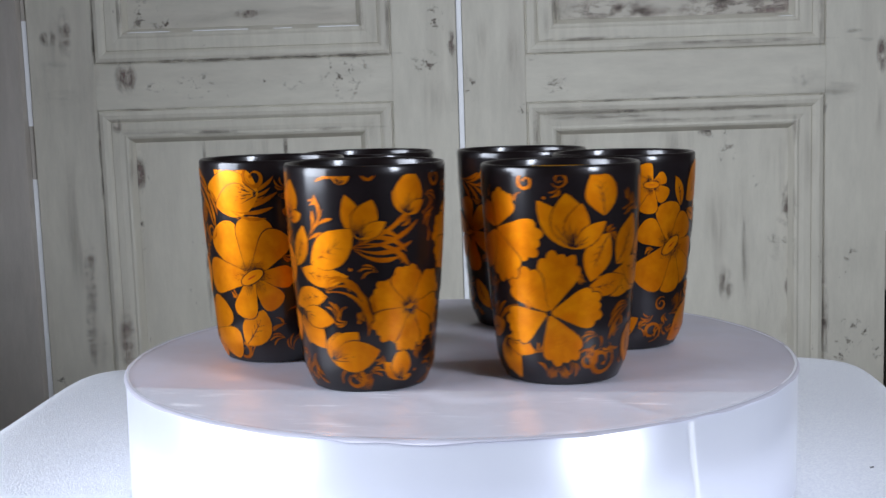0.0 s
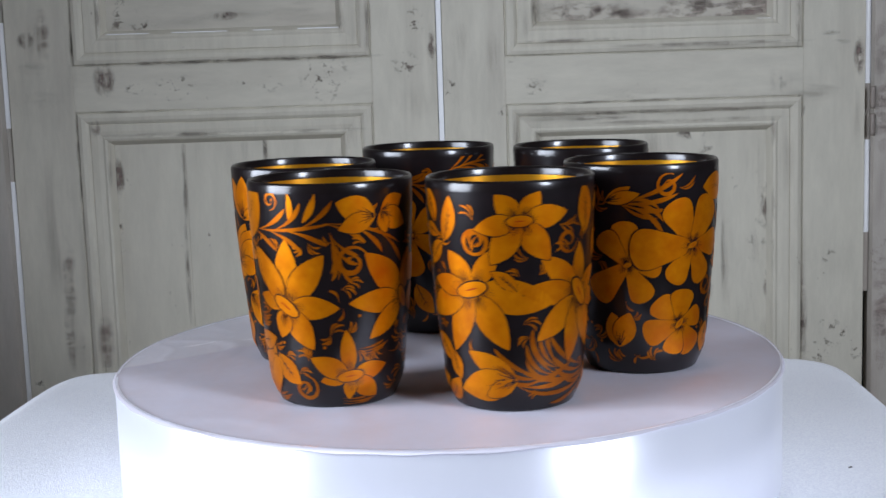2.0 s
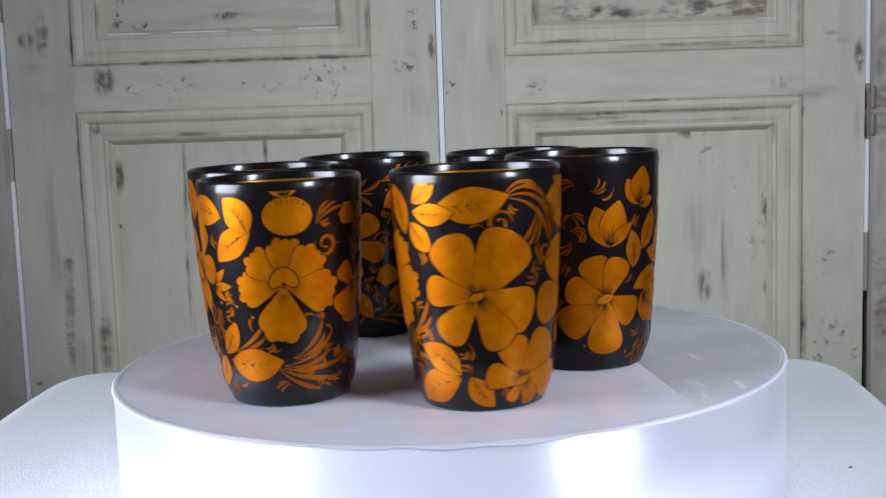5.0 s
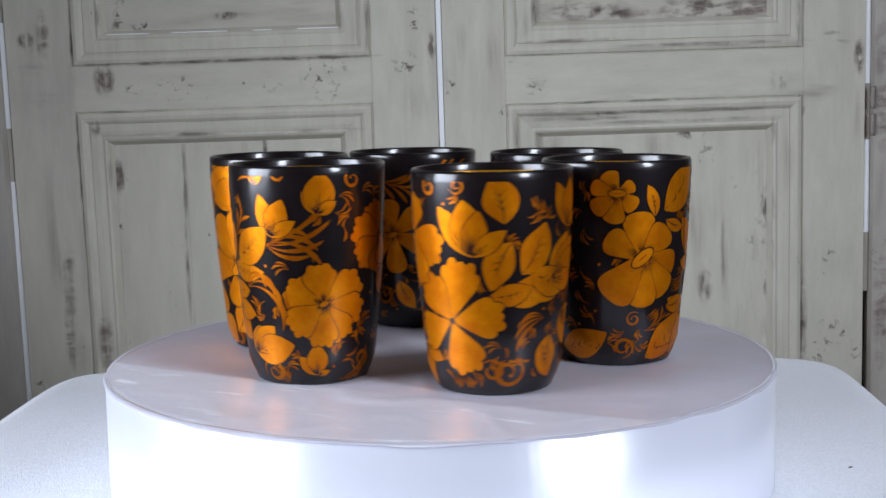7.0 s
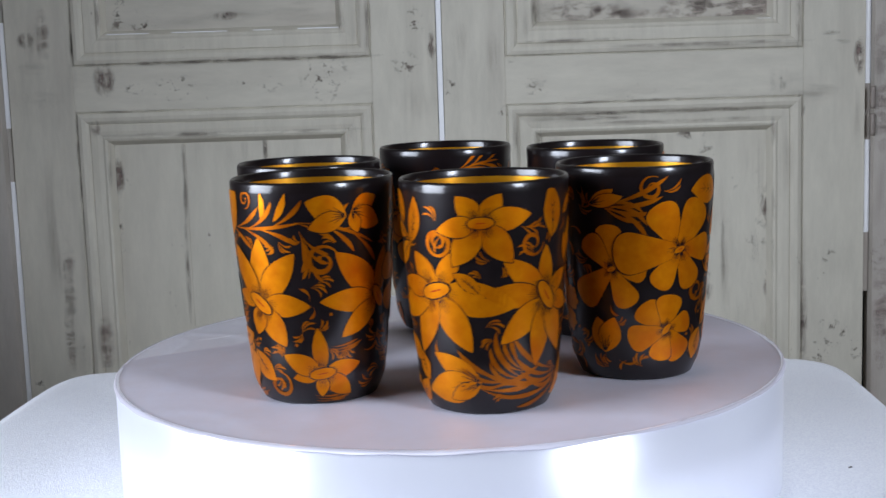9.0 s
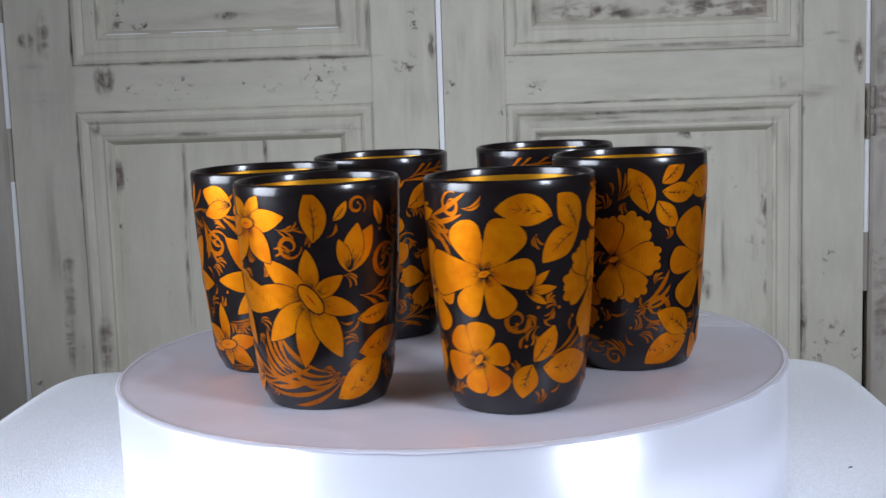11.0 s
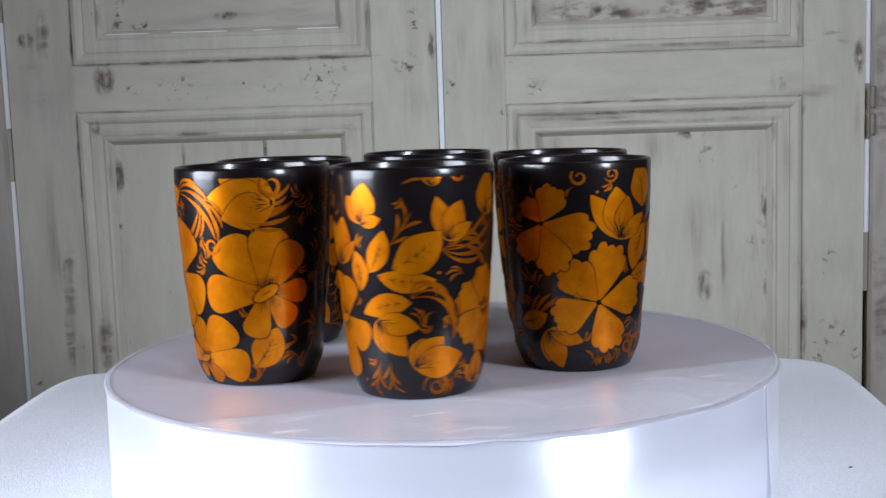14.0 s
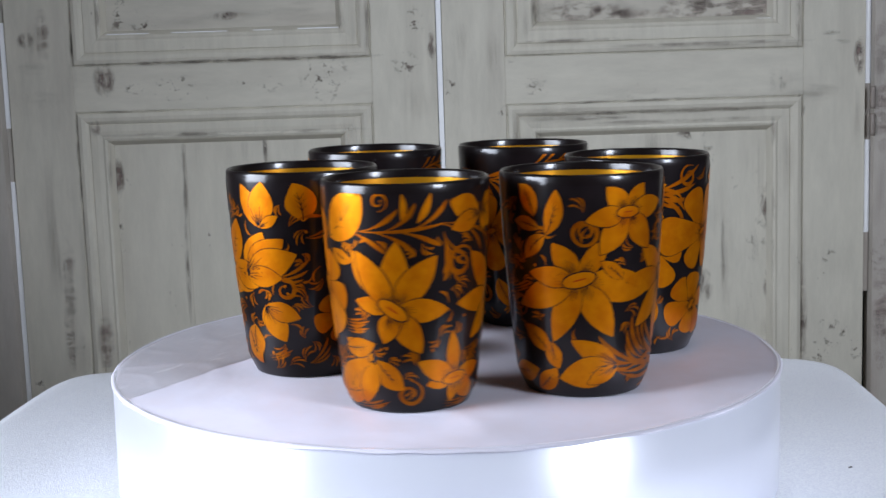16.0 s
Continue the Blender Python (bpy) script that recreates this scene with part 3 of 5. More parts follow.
def door_gaps():
    for x, spans in ((-0.4815, ((0.0, 0.878), (0.938, 1.055), (1.09, 1.95))), (0.0037, ((0.0, 1.95),)),
                     (0.4823, ((0.79, 0.895), (0.958, 1.95)))):
        for z0, z1 in spans:
            ob = mesh_ob("trim", box(bmesh.new(), x - 0.0029, x + 0.0029, WALL + 0.002, WALL + 0.02, z0, z1), WHITE_STRIP)
            tagged(ob, "narrow white strip between two old doors", "trim", "strips between the doors", "structure")
    for x, z0, z1 in ((-0.4815, 0.878, 0.938), (-0.4815, 1.055, 1.09), (0.4823, 0.722, 0.79), (0.4823, 0.895, 0.958)):
        ob = mesh_ob("trim", box(bmesh.new(), x - 0.0029, x + 0.0029, WALL + 0.003, WALL + 0.02, z0, z1), PAINT_DARK)
        tagged(ob, "narrow stained filler strip between two old doors", "trim", "strips between the doors", "structure")
    # Recessed near-black strip that paints the shade of an open gap.
    ob = mesh_ob("trim", box(bmesh.new(), 0.4794, 0.4852, WALL + 0.016, WALL + 0.02, 0.0, 0.722), plain("gap_shade", (0.012, 0.01, 0.01), 0.9))
    tagged(ob, "near-black strip painted as the shade in a gap between two old doors", "trim", "strips between the doors", "structure")
    for x, z0, z1 in ((0.4840, 0.900, 0.925), (0.4840, 0.93, 0.955)):
        hinge = tagged(new("hinge"), "paint-smeared rusty iron hinge joining two old doors", "hinge", "door hinges")
        hinge.matrix_world = pose(x, WALL - 0.011, 0.5 * (z0 + z1))
        h = 0.5 * (z1 - z0)
        part("pin", lathe(bmesh.new(), [(0, -h), (0.0024, -h), (0.003, -h + 0.003), (0.003, h - 0.003), (0.0024, h), (0, h)], 12), HINGE, hinge, smooth=True)
        part("leaf_plate", box(bmesh.new(), 0.001, 0.007, 0.004, 0.0105, -h * 0.9, h * 0.9, 0.0005), HINGE, hinge)


door_gaps()

# ---- the covered stand ----


def tablecloth():
    bm = bmesh.new()
    n = 240
    rings = []
    rnd = [random.uniform(0, 6.28) for _ in range(6)]

    def outline(a):
        # rounded rectangle, a little turned
        c, s = math.cos(a), math.sin(a)
        e = 14.0
        r = (abs(c / 0.309) ** e + abs(s / 0.305) ** e) ** (-1 / e)
        return r

    steps = [(f, 0.0, 0) for f in (0.02, 0.25, 0.5, 0.7, 0.85, 0.95, 0.985)]
    bend = [(1.0 + 0.045 * math.sin(q), -0.032 * (1 - math.cos(q)), 0) for q in [k * math.pi / 12 for k in range(1, 7)]]
    for f, dz, _ in steps + bend:
        ring = []
        for k in range(n):
            a = 2 * math.pi * k / n
            r = outline(a) * (f if f <= 1 else 1) * 0.96 + (f - 1 if f > 1 else 0) * 0.3
            swell = 0.0022 * math.sin(3 * a + rnd[0]) * (f > 0.9) + 0.0012 * math.sin(9 * a + rnd[1]) * (f > 0.9)
            ring.append(bm.verts.new((r * math.cos(a), r * math.sin(a), TOP + dz + swell * (f > 0.9))))
        rings.append(ring)
    for j in range(1, 15):
        u = j / 14
        ring = []
        for k in range(n):
            a = 2 * math.pi * k / n
            fold = math.sin(13 * a + rnd[2] + 0.8 * math.sin(3 * a + rnd[3])) + 0.5 * math.sin(29 * a + rnd[4])
            r = outline(a) * 0.96 + 0.0135 + 0.05 * u ** 0.8 + 0.03 * u ** 0.7 * fold
            ring.append(bm.verts.new((r * math.cos(a), r * math.sin(a), (TOP - 0.032) * (1 - u) + 0.004)))
        rings.append(ring)
    mid = bm.verts.new((0, 0, TOP))
    for k in range(n):
        bm.faces.new((mid, rings[0][k], rings[0][(k + 1) % n]))
    for a, b in zip(rings, rings[1:]):
        for k in range(n):
            bm.faces.new((a[k], a[(k + 1) % n], b[(k + 1) % n], b[k]))
    ob = mesh_ob("tablecloth", bm, satin_cloth(), True)
    ob.matrix_world = pose(-0.020, 0.005, 0, 0, 0, -4)
    tagged(ob, "white satin cloth draped over a stand to the floor", "tablecloth")


tablecloth()

lint = bmesh.new()
box(lint, -0.0014, 0.0014, -0.0004, 0.0004, 0, 0.0006, 0.0002)
thread = mesh_ob("thread", lint, plain("dark_thread", (0.03, 0.03, 0.035), 0.8))
thread.matrix_world = pose(0.2257, 0.0040, TOP, 0, 0, 25)
tagged(thread, "tiny dark scrap of thread lying on the white cloth", "thread")

base = mesh_ob("base_disc", lathe(bmesh.new(), [(0, 0), (0.10, 0), (0.103, 0.002), (0.103, 0.006), (0, 0.006)], 64), plain("white_plastic", (0.7, 0.7, 0.72), 0.4))
base.matrix_world = pose(0, 0, TOP + 0.0005)
tagged(base, "flat white plastic disc under the turntable on the cloth", "disc")

# ---- turntable ----
DECK_OFF = (-0.0026, -0.0013)
DECK_R = 0.1794
TILT = Vector((-(-0.0085), -(-0.0130), 1)).normalized()


def crumple(x, y):
    v = noise.noise(Vector((x * 14, y * 14, 3.3))) * 0.0003 + noise.noise(Vector((x * 45, y * 45, 1.3))) * 0.00018
    ridge = abs(noise.noise(Vector((x * 11 + 5, y * 11, 7.7))))
    return v + max(0.0, 0.06 - ridge) * 0.008


def turntable():
    table = tagged(new("turntable"), "round white turntable with creased film top and satin side", "turntable")
    bm = bmesh.new()
    n, rows = 200, 40
    rings = []
    radii = [DECK_R * j / rows for j in range(1, rows)] + [DECK_R * 0.9955, DECK_R * 0.9988]
    for j, r in enumerate(radii):
        ring = []
        for k in range(n):
            a = 2 * math.pi * k / n
            x, y = r * math.cos(a), r * math.sin(a)
            ring.append(bm.verts.new((x, y, min(0.0, crumple(x, y) - 0.0011) if j < rows else -0.0008)))
        rings.append(ring)
    # lip folded over the edge, with an uneven cut
    low = []
    for k in range(n):
        a = 2 * math.pi * k / n
        d = 0.0022 + 0.0012 * noise.noise(Vector((math.cos(a) * 9, math.sin(a) * 9, 0.4)))
        low.append(bm.verts.new(((DECK_R + 0.0009) * math.cos(a), (DECK_R + 0.0009) * math.sin(a), -d)))
    rings.append(low)
    mid = bm.verts.new((0, 0, -0.0005))
    for k in range(n):
        bm.faces.new((mid, rings[0][k], rings[0][(k + 1) % n]))
    for a, b in zip(rings, rings[1:]):
        for k in range(n):
            bm.faces.new((a[k], a[(k + 1) % n], b[(k + 1) % n], b[k]))
    film = part("film_cover", bm, foil_cover(), table, "creased pearly grey film", True)
    # a second, glossier strip of film beyond a straight seam
    bm = bmesh.new()
    cols = 120
    prev = None
    edge = -0.0905 - DECK_OFF[1]
    reach = math.sqrt(DECK_R ** 2 - edge ** 2) * 0.995
    for k in range(cols + 1):
        x = reach * (2 * k / cols - 1)
        y1 = -math.sqrt(max(DECK_R ** 2 * 0.992 - x * x, edge * edge))
        row = []
        for q in range(25):
            y = edge + 0.0012 * noise.noise(Vector((x * 30, 0, 2))) * (q == 0) + (y1 - edge) * q / 24
            w = noise.noise(Vector((x * 30, y * 75, 4.4))) * 0.0004 + max(0.0, 0.08 - abs(noise.noise(Vector((x * 16, y * 22, 9.1))))) * 0.009
            row.append(bm.verts.new((x, y, min(0.0, crumple(x, y) - 0.0011) + (0.00012 + w * 0.35 if 0 < q < 24 else -0.0003))))
        if prev:
            for a, b_, c, d in zip(prev, prev[1:], row[1:], row):
                bm.faces.new((a, b_, c, d))
        prev = row
    strip_ob = part("film_strip", bm, gloss_strip(), table, "glossy wrinkled strip of film with a straight seam", True)
    side = lathe(bmesh.new(), [(0, -0.066), (DECK_R - 0.002, -0.066), (DECK_R, -0.064), (DECK_R, -0.03), (DECK_R, -0.0012), (DECK_R - 0.001, -0.0008), (DECK_R - 0.004, -0.0022), (0, -0.0022)], 200)
    band = part("side_band", side, satin_band(), table, "glossy white satin band", True)
    seam = bmesh.new()
    a0 = radians(-50)
    vs = []
    for j in range(13):
        u = j / 12
        for k, d in enumerate((-0.0013, 0.0013)):
            a = a0 + (d + 0.010 * u ** 1.6) / DECK_R
            vs.append(seam.verts.new(((DECK_R + 0.0006 - 0.0003 * k) * math.cos(a), (DECK_R + 0.0006 - 0.0003 * k) * math.sin(a), -0.003 - 0.06 * u)))
    for j in range(12):
        seam.faces.new((vs[2 * j], vs[2 * j + 1], vs[2 * j + 3], vs[2 * j + 2]))
    sm = part("seam", seam, WHITE_STRIP, table, "overlapping seam of the band")
    for ob in (film, band, sm, strip_ob):
        ob.location = (DECK_OFF[0], DECK_OFF[1], 0)
    return table


TABLE = turntable()

# ---- tumblers ----
CUP_H, CUP_R, CUP_FOOT, CUP_POW = 0.1070, 0.0396, 0.0311, 1.467


def cup_r(z):
    """Outer radius at the height z."""
    u = min(max(z / CUP_H, 0.0), 1.0)
    r = CUP_R - (CUP_R - CUP_FOOT) * (1 - u) ** CUP_POW
    if z < 0.011:
        r -= 0.0032 * (1 - z / 0.011) ** 1.3
    if z > CUP_H - 0.002:
        r -= 0.0003 * ((z - CUP_H + 0.002) / 0.002) ** 2
    return r


def tumbler(label, tall=1.0):
    """One hand-turned tumbler; no two are quite of one height."""
    cup = tagged(new("tumbler"), label, "tumbler", "tumblers on the turntable")
    cup.scale = (1, 1, tall)
    outer = [(0.0, 0.0), (cup_r(0) - 0.0006, 0.0)] + [(cup_r(z), z) for z in [0.0003, 0.0008, 0.0016, 0.0028, 0.0042, 0.006] + [0.006 + (CUP_H - 0.011) * k / 30 for k in range(1, 31)]]
    part("body", lathe(bmesh.new(), outer, 128), BLACK, cup, "black lacquered turned wood", True)
    rz = CUP_H - 0.005
    top = cup_r(CUP_H)
    ring = [(cup_r(rz), rz), (cup_r(CUP_H - 0.0015), CUP_H - 0.0015), (top - 0.0002, CUP_H - 0.0004), (top - 0.0007, CUP_H), (top - 0.0014, CUP_H - 0.0003),
            (top - 0.0018, CUP_H - 0.0012), (top - 0.0020, CUP_H - 0.0042)]
    part("rim", lathe(bmesh.new(), ring, 128), BLACK, cup, "glossy black rim", True)
    inner = [(top - 0.0020, CUP_H - 0.0042)] + [(cup_r(z) - 0.0023, z) for z in (0.095, 0.085, 0.075, 0.06, 0.045, 0.03, 0.015, 0.009)] + [(0.024, 0.0065), (0.0, 0.006)]
    part("lining", lathe(bmesh.new(), inner, 96), LINING, cup, "golden lacquered inside", True)
    return cup


def on_cup(phi, z0, x, y, off):
    """A place on the cup's outside, x metres round it and y up from (phi, z0)."""
    z = min(max(z0 + y, 0.0015), CUP_H - 0.0045)
    a = radians(phi) + x / cup_r(min(max(z0, 0.01), 0.1))
    r = cup_r(z) + off
    return Vector((r * math.cos(a), r * math.sin(a), z))


class Brush:
    """Lays flat strokes of paint on the cup about one place, a hair proud of the ground."""

    layer = 0
    taken = []

    def __init__(self, phi, z, lift=0.0):
        Brush.layer = (Brush.layer + 1) % 12
        self.phi, self.z, self.off = phi, z, 0.00016 + lift + Brush.layer * 0.000012
        self.bm = bmesh.new()

    def stroke(self, line, widths, across=4):
        """A band along a line of (x, y), as wide on each side as given."""
        prev = None
        n = len(line)
        for i, (x, y) in enumerate(line):
            x0, y0 = line[max(i - 1, 0)]
            x1, y1 = line[min(i + 1, n - 1)]
            d = math.hypot(x1 - x0, y1 - y0) or 1e-9
            nx, ny = -(y1 - y0) / d, (x1 - x0) / d
            w = widths[i]
            row = [self.bm.verts.new(on_cup(self.phi, self.z, x + nx * w * k, y + ny * w * k, self.off))
                   for k in [2 * j / across - 1 for j in range(across + 1)]]
            if prev:
                for a, b, c, e in zip(prev, prev[1:], row[1:], row):
                    self.bm.faces.new((a, b, c, e))
            prev = row

    def petal(self, x, y, angle, length, width, tip="point", n=16, bend=0.0):
        line, widths = [], []
        for i in range(n + 1):
            s = 1 - (1 - i / n) ** 1.7
            a = radians(angle) + bend * (s - 0.3)
            line.append((x + math.cos(a) * length * s, y + math.sin(a) * length * s))
            if tip == "point":
                w = math.sin(math.pi * s ** 0.85) ** 0.8
            elif tip == "round":
                w = (0.30 + 0.95 * s) * math.sqrt(max(0.0, 1 - max(0.0, (s - 0.55) / 0.45) ** 2.6))
            elif tip == "heart":
                w = (0.22 + 1.05 * s) * math.sqrt(max(0.0, 1 - max(0.0, (s - 0.6) / 0.4) ** 2.0))
            else:
                w = math.sin(math.pi * s ** 0.95) ** 0.85
            widths.append(max(width * w, 0.00003))
        self.stroke(line, widths, 6)
        for q in (3, 7, 11):
            x, y = line[q]
            Brush.taken.append((self.phi, self.z, x, y, widths[q]))
        return self

    def oval(self, x, y, rx, ry, angle=0.0, n=20):
        c, s = math.cos(radians(angle)), math.sin(radians(angle))
        prev = [self.bm.verts.new(on_cup(self.phi, self.z, x, y, self.off))]
        for q in (0.35, 0.7, 1.0) if rx > 0.002 else (1.0,):
            ring = []
            for k in range(n):
                a = 2 * math.pi * k / n
                u, v = q * rx * math.cos(a), q * ry * math.sin(a)
                ring.append(self.bm.verts.new(on_cup(self.phi, self.z, x + c * u - s * v, y + s * u + c * v, self.off)))
            for k in range(n):
                j = (k + 1) % n
                self.bm.faces.new((prev[0], ring[k], ring[j]) if len(prev) == 1 else (prev[k], ring[k], ring[j], prev[j]))
            prev = ring
        return self

    def done(self, name, material, parent, label=""):
        return part(name, self.bm, material, parent, label, True)


def flower(cup, phi, z, petals, core=0.2, tip="p", spin=20):
    """An open flower: petals of (angle, length in mm, slimness) round a centre with dark stamen strokes."""
    z = z / 1000
    kind = {"p": "point", "r": "round", "h": "heart"}[tip]
    fat = {"p": 0.66, "r": 0.84, "h": 0.84}[tip]
    f = None
    ground = Brush(phi, z).off
    mean = sum(p[1] for p in petals) / len(petals) / 1000
    for k, (angle, length, slim) in enumerate(petals):
        ln = length / 1000
        a = radians(angle)
        x, y = math.cos(a) * mean * 0.06, math.sin(a) * mean * 0.06
        w = min(ln * slim * fat * (0.88 if ln > 0.02 else 1.0), mean * 0.62)
        for layer, grow in ((0, 0.0005), (1, 0.0)):
            b = Brush(phi, z)
            b.off = ground + 0.00005 * k + 0.000025 * layer
            if tip == "h":
                for d, q in ((-24, 0.84), (-12, 0.97), (0, 0.94), (12, 0.98), (24, 0.85)):
                    b.petal(x, y, angle + d * min(1.0, w / ln * 2.6), ln * q + grow, w * 0.36 + grow, "heart")
            else:
                b.petal(x, y, angle, ln * 0.97 + grow, w + grow, kind)
            if layer == 0:
                rim = b
        name = "flower" if f is None else "petal"
        ob = b.done(name, GOLD, cup if f is None else f, "golden-orange painted flower" if f is None else "")
        f = f or ob
        rim.done("outline", BLACK, f)
    high = ground + 0.00005 * len(petals)
    d = Brush(phi, z)
    d.off = high + 0.00004
    turns = sorted(p[0] % 360 for p in petals)
    for k, a0 in enumerate(turns):
        gap = (turns[(k + 1) % len(turns)] - a0) % 360 or 360
        ln = mean
        if core < 0.115:
            continue
        for e in (-24, -14, -5, 5, 14, 24):
            a = radians(a0 + e * min(1.0, 5 / len(turns)))
            q1 = 0.7 * core + 0.22 - abs(e) * 0.004
            d.stroke([(math.cos(a) * ln * q, math.sin(a) * ln * q) for q in (core * 0.6, q1)], [0.00015, 0.00005], 1)
    if core >= 0.115:
        d.done("linework", BLACK, f, "fine dark brush strokes")
    if core > 0.115:
        heart = tip == "h" and core >= 0.28
        for name, lift, rx, ry, paint in (("ring", 0.00008, 1.08, 0.52, BLACK), ("centre", 0.00014, 0.99, 0.44, GOLD), ("eye", 0.00020, 0.42, 0.05, RED)):
            b = Brush(phi, z)
            b.off = high + lift
            if heart and name != "eye":
                for side in (-1, 1):
                    b.off += 0.000004
                    b.oval(-side * mean * 0.10, mean * 0.17, mean * core * rx * 0.8, mean * core * ry, spin + side * 52)
            else:
                b.oval(0, 0, mean * core * rx, mean * core * ry, spin)
            b.done(name, paint, f)


def bud(cup, phi, z, petals):
    """A half-open bell: pointed petals out of one calyx."""
    z = z / 1000
    f = None
    ground = Brush(phi, z).off
    for k, (angle, length, slim) in enumerate(petals):
        ln = length / 1000
        rim = Brush(phi, z)
        rim.off = ground + 0.00005 * k
        rim.petal(0, 0, angle, ln + 0.0004, ln * slim * 0.75 + 0.0004, "leaf", 16, 0.0)
        b = Brush(phi, z)
        b.off = rim.off + 0.000025
        b.petal(0, 0, angle, ln, ln * slim * 0.75, "leaf", 16, 0.0)
        ob = b.done("bud" if f is None else "petal", GOLD, cup if f is None else f, "golden painted bud" if f is None else "")
        f = f or ob
        rim.done("outline", BLACK, f)
    d = Brush(phi, z)
    d.off = ground + 0.00005 * len(petals) + 0.00004
    for angle, length, slim in petals:
        for e in (-12, 0, 12):
            a = radians(angle + e)
            ln = length / 1000 * (1 - abs(e) * 0.02)
            d.stroke([(math.cos(a) * ln * q, math.sin(a) * ln * q) for q in (0.06, 0.3, 0.5)], [0.0002, 0.00022, 0.00005], 1)
    d.done("linework", BLACK, f)


def leaf(cup, phi, z, angle, length, slim, bend=0.25):
    """A leaf from its stalk end, with a dark midrib."""
    z, length = z / 1000, length / 1000
    width = length * slim * 0.72
    rim = Brush(phi, z, 0.00006)
    rim.petal(0, 0, angle, length + 0.0004, width + 0.00045, "leaf", 16, bend)
    b = Brush(phi, z)
    b.off = rim.off + 0.000025
    b.petal(0, 0, angle, length, width, "leaf", 16, bend)
    f = b.done("leaf", GOLD, cup, "golden painted leaf")
    rim.done("outline", BLACK, f)
    if slim > 0.2:
        d = Brush(phi, z)
        d.off = b.off + 0.00005

        def place(s):
            a = radians(angle) + bend * (s - 0.3)
            return math.cos(a) * length * s, math.sin(a) * length * s, a

        d.stroke([place(s)[:2] for s in (0.04, 0.25, 0.45, 0.65, 0.75)], [0.00022, 0.00026, 0.0002, 0.00012, 0.00005], 1)
        for s in (0.28, 0.42, 0.56):
            for side in (-1, 1):
                x, y, a = place(s)
                a += side * 0.7
                d.stroke([(x, y), (x + math.cos(a) * width * 0.5, y + math.sin(a) * width * 0.5)], [0.00018, 0.00005], 1)
        d.done("vein", BLACK, f)


def curl(cup, phi, z, angle, size, hand=1, turns=1.3):
    """A spiral scroll with a thick back and a bead at its heart."""
    z, size = z / 1000, size / 1000
    b = Brush(phi, z, 0.00003)
    line, widths = [], []
    n = 32
    for i in range(n + 1):
        s = i / n
        a = radians(angle) + hand * 2 * math.pi * turns * s
        r = size * (1 - 0.72 * s)
        line.append((math.cos(a) * r, math.sin(a) * r))
        widths.append(size * (0.03 + 0.13 * math.sin(math.pi * min(1, s * 1.05 + 0.02)) ** 1.2))
    b.stroke(line, widths, 3)
    b.oval(line[-1][0], line[-1][1], size * 0.13, size * 0.13, 0, 10)
    b.done("scroll", SCROLL, cup, "ochre painted scroll")


def run(b, x, y, a0, ln, bend, w, even=True):
    line, widths = [], []
    n = 14
    for i in range(n + 1):
        s = i / n
        a = a0 + (bend * (s - 0.5) if even else bend * s ** 1.3)
        line.append((x, y))
        x, y = x + math.cos(a) * ln / n, y + math.sin(a) * ln / n
        widths.append(w * (0.14 + 0.95 * math.sin(math.pi * s ** (1.7 if even else 2.0))) if i < n else 0.00004)
    b.stroke(line, widths, 2)
    return line


def sprig(cup, phi, z, angle, length, bend=0.8, n=4):
    """A bent stem with slim tapering strokes that part from it at small angles and curl away at their ends."""
    z, length = z / 1000, length / 1000
    b = Brush(phi, z)
    stem = run(b, 0, 0, radians(angle), length, bend, min(0.0008, max(0.0004, length * 0.018)))
    f = b.done("sprig", SCROLL, cup, "ochre painted sprig of tapering strokes")
    for x, y in stem[1::4]:
        Brush.taken.append((phi, z, x, y, 0.003))
    n = n + 2
    for k in range(n):
        i = round(9 * k / (n - 1))
        x, y = stem[i]
        d = radians(angle) + bend * (i / 14 - 0.5)
        side = 1 if k % 2 else -1
        b = Brush(phi, z, 0.00002)
        ln = min(0.022, max(0.006, length * (0.66 - 0.03 * k)))
        arc = run(b, x, y, d + side * 0.22, ln, side * (0.5, 0.8, 0.7, 1.1)[k % 4], min(0.00105, max(0.00045, ln * 0.066)), False)
        Brush.taken.append((phi, z, *arc[9], 0.002))
        b.done("stroke", SCROLL, f)


def plume(cup, phi, z, angle, length, bend=0.6, n=3):
    """A spray of long curved strokes out of one point, side by side."""
    z, length = z / 1000, length / 1000
    f = None
    turn = 1 if bend > 0 else -1
    for k in range(n):
        b = Brush(phi, z, 0.00001 * k)
        a = radians(angle) - turn * 0.27 * (k - 0.3 * n)
        ln = length * (1.0, 0.86, 0.74, 0.6)[k % 4]
        arc = run(b, 0, 0, a, ln, bend * (1.5 + 0.3 * k), min(0.0011, max(0.0005, ln * 0.042)))
        for q in (4, 8, 12):
            Brush.taken.append((phi, z, *arc[q], 0.002))
        ob = b.done("plume" if f is None else "stroke", SCROLL, cup if f is None else f, "ochre painted spray of curved strokes" if f is None else "")
        f = f or ob


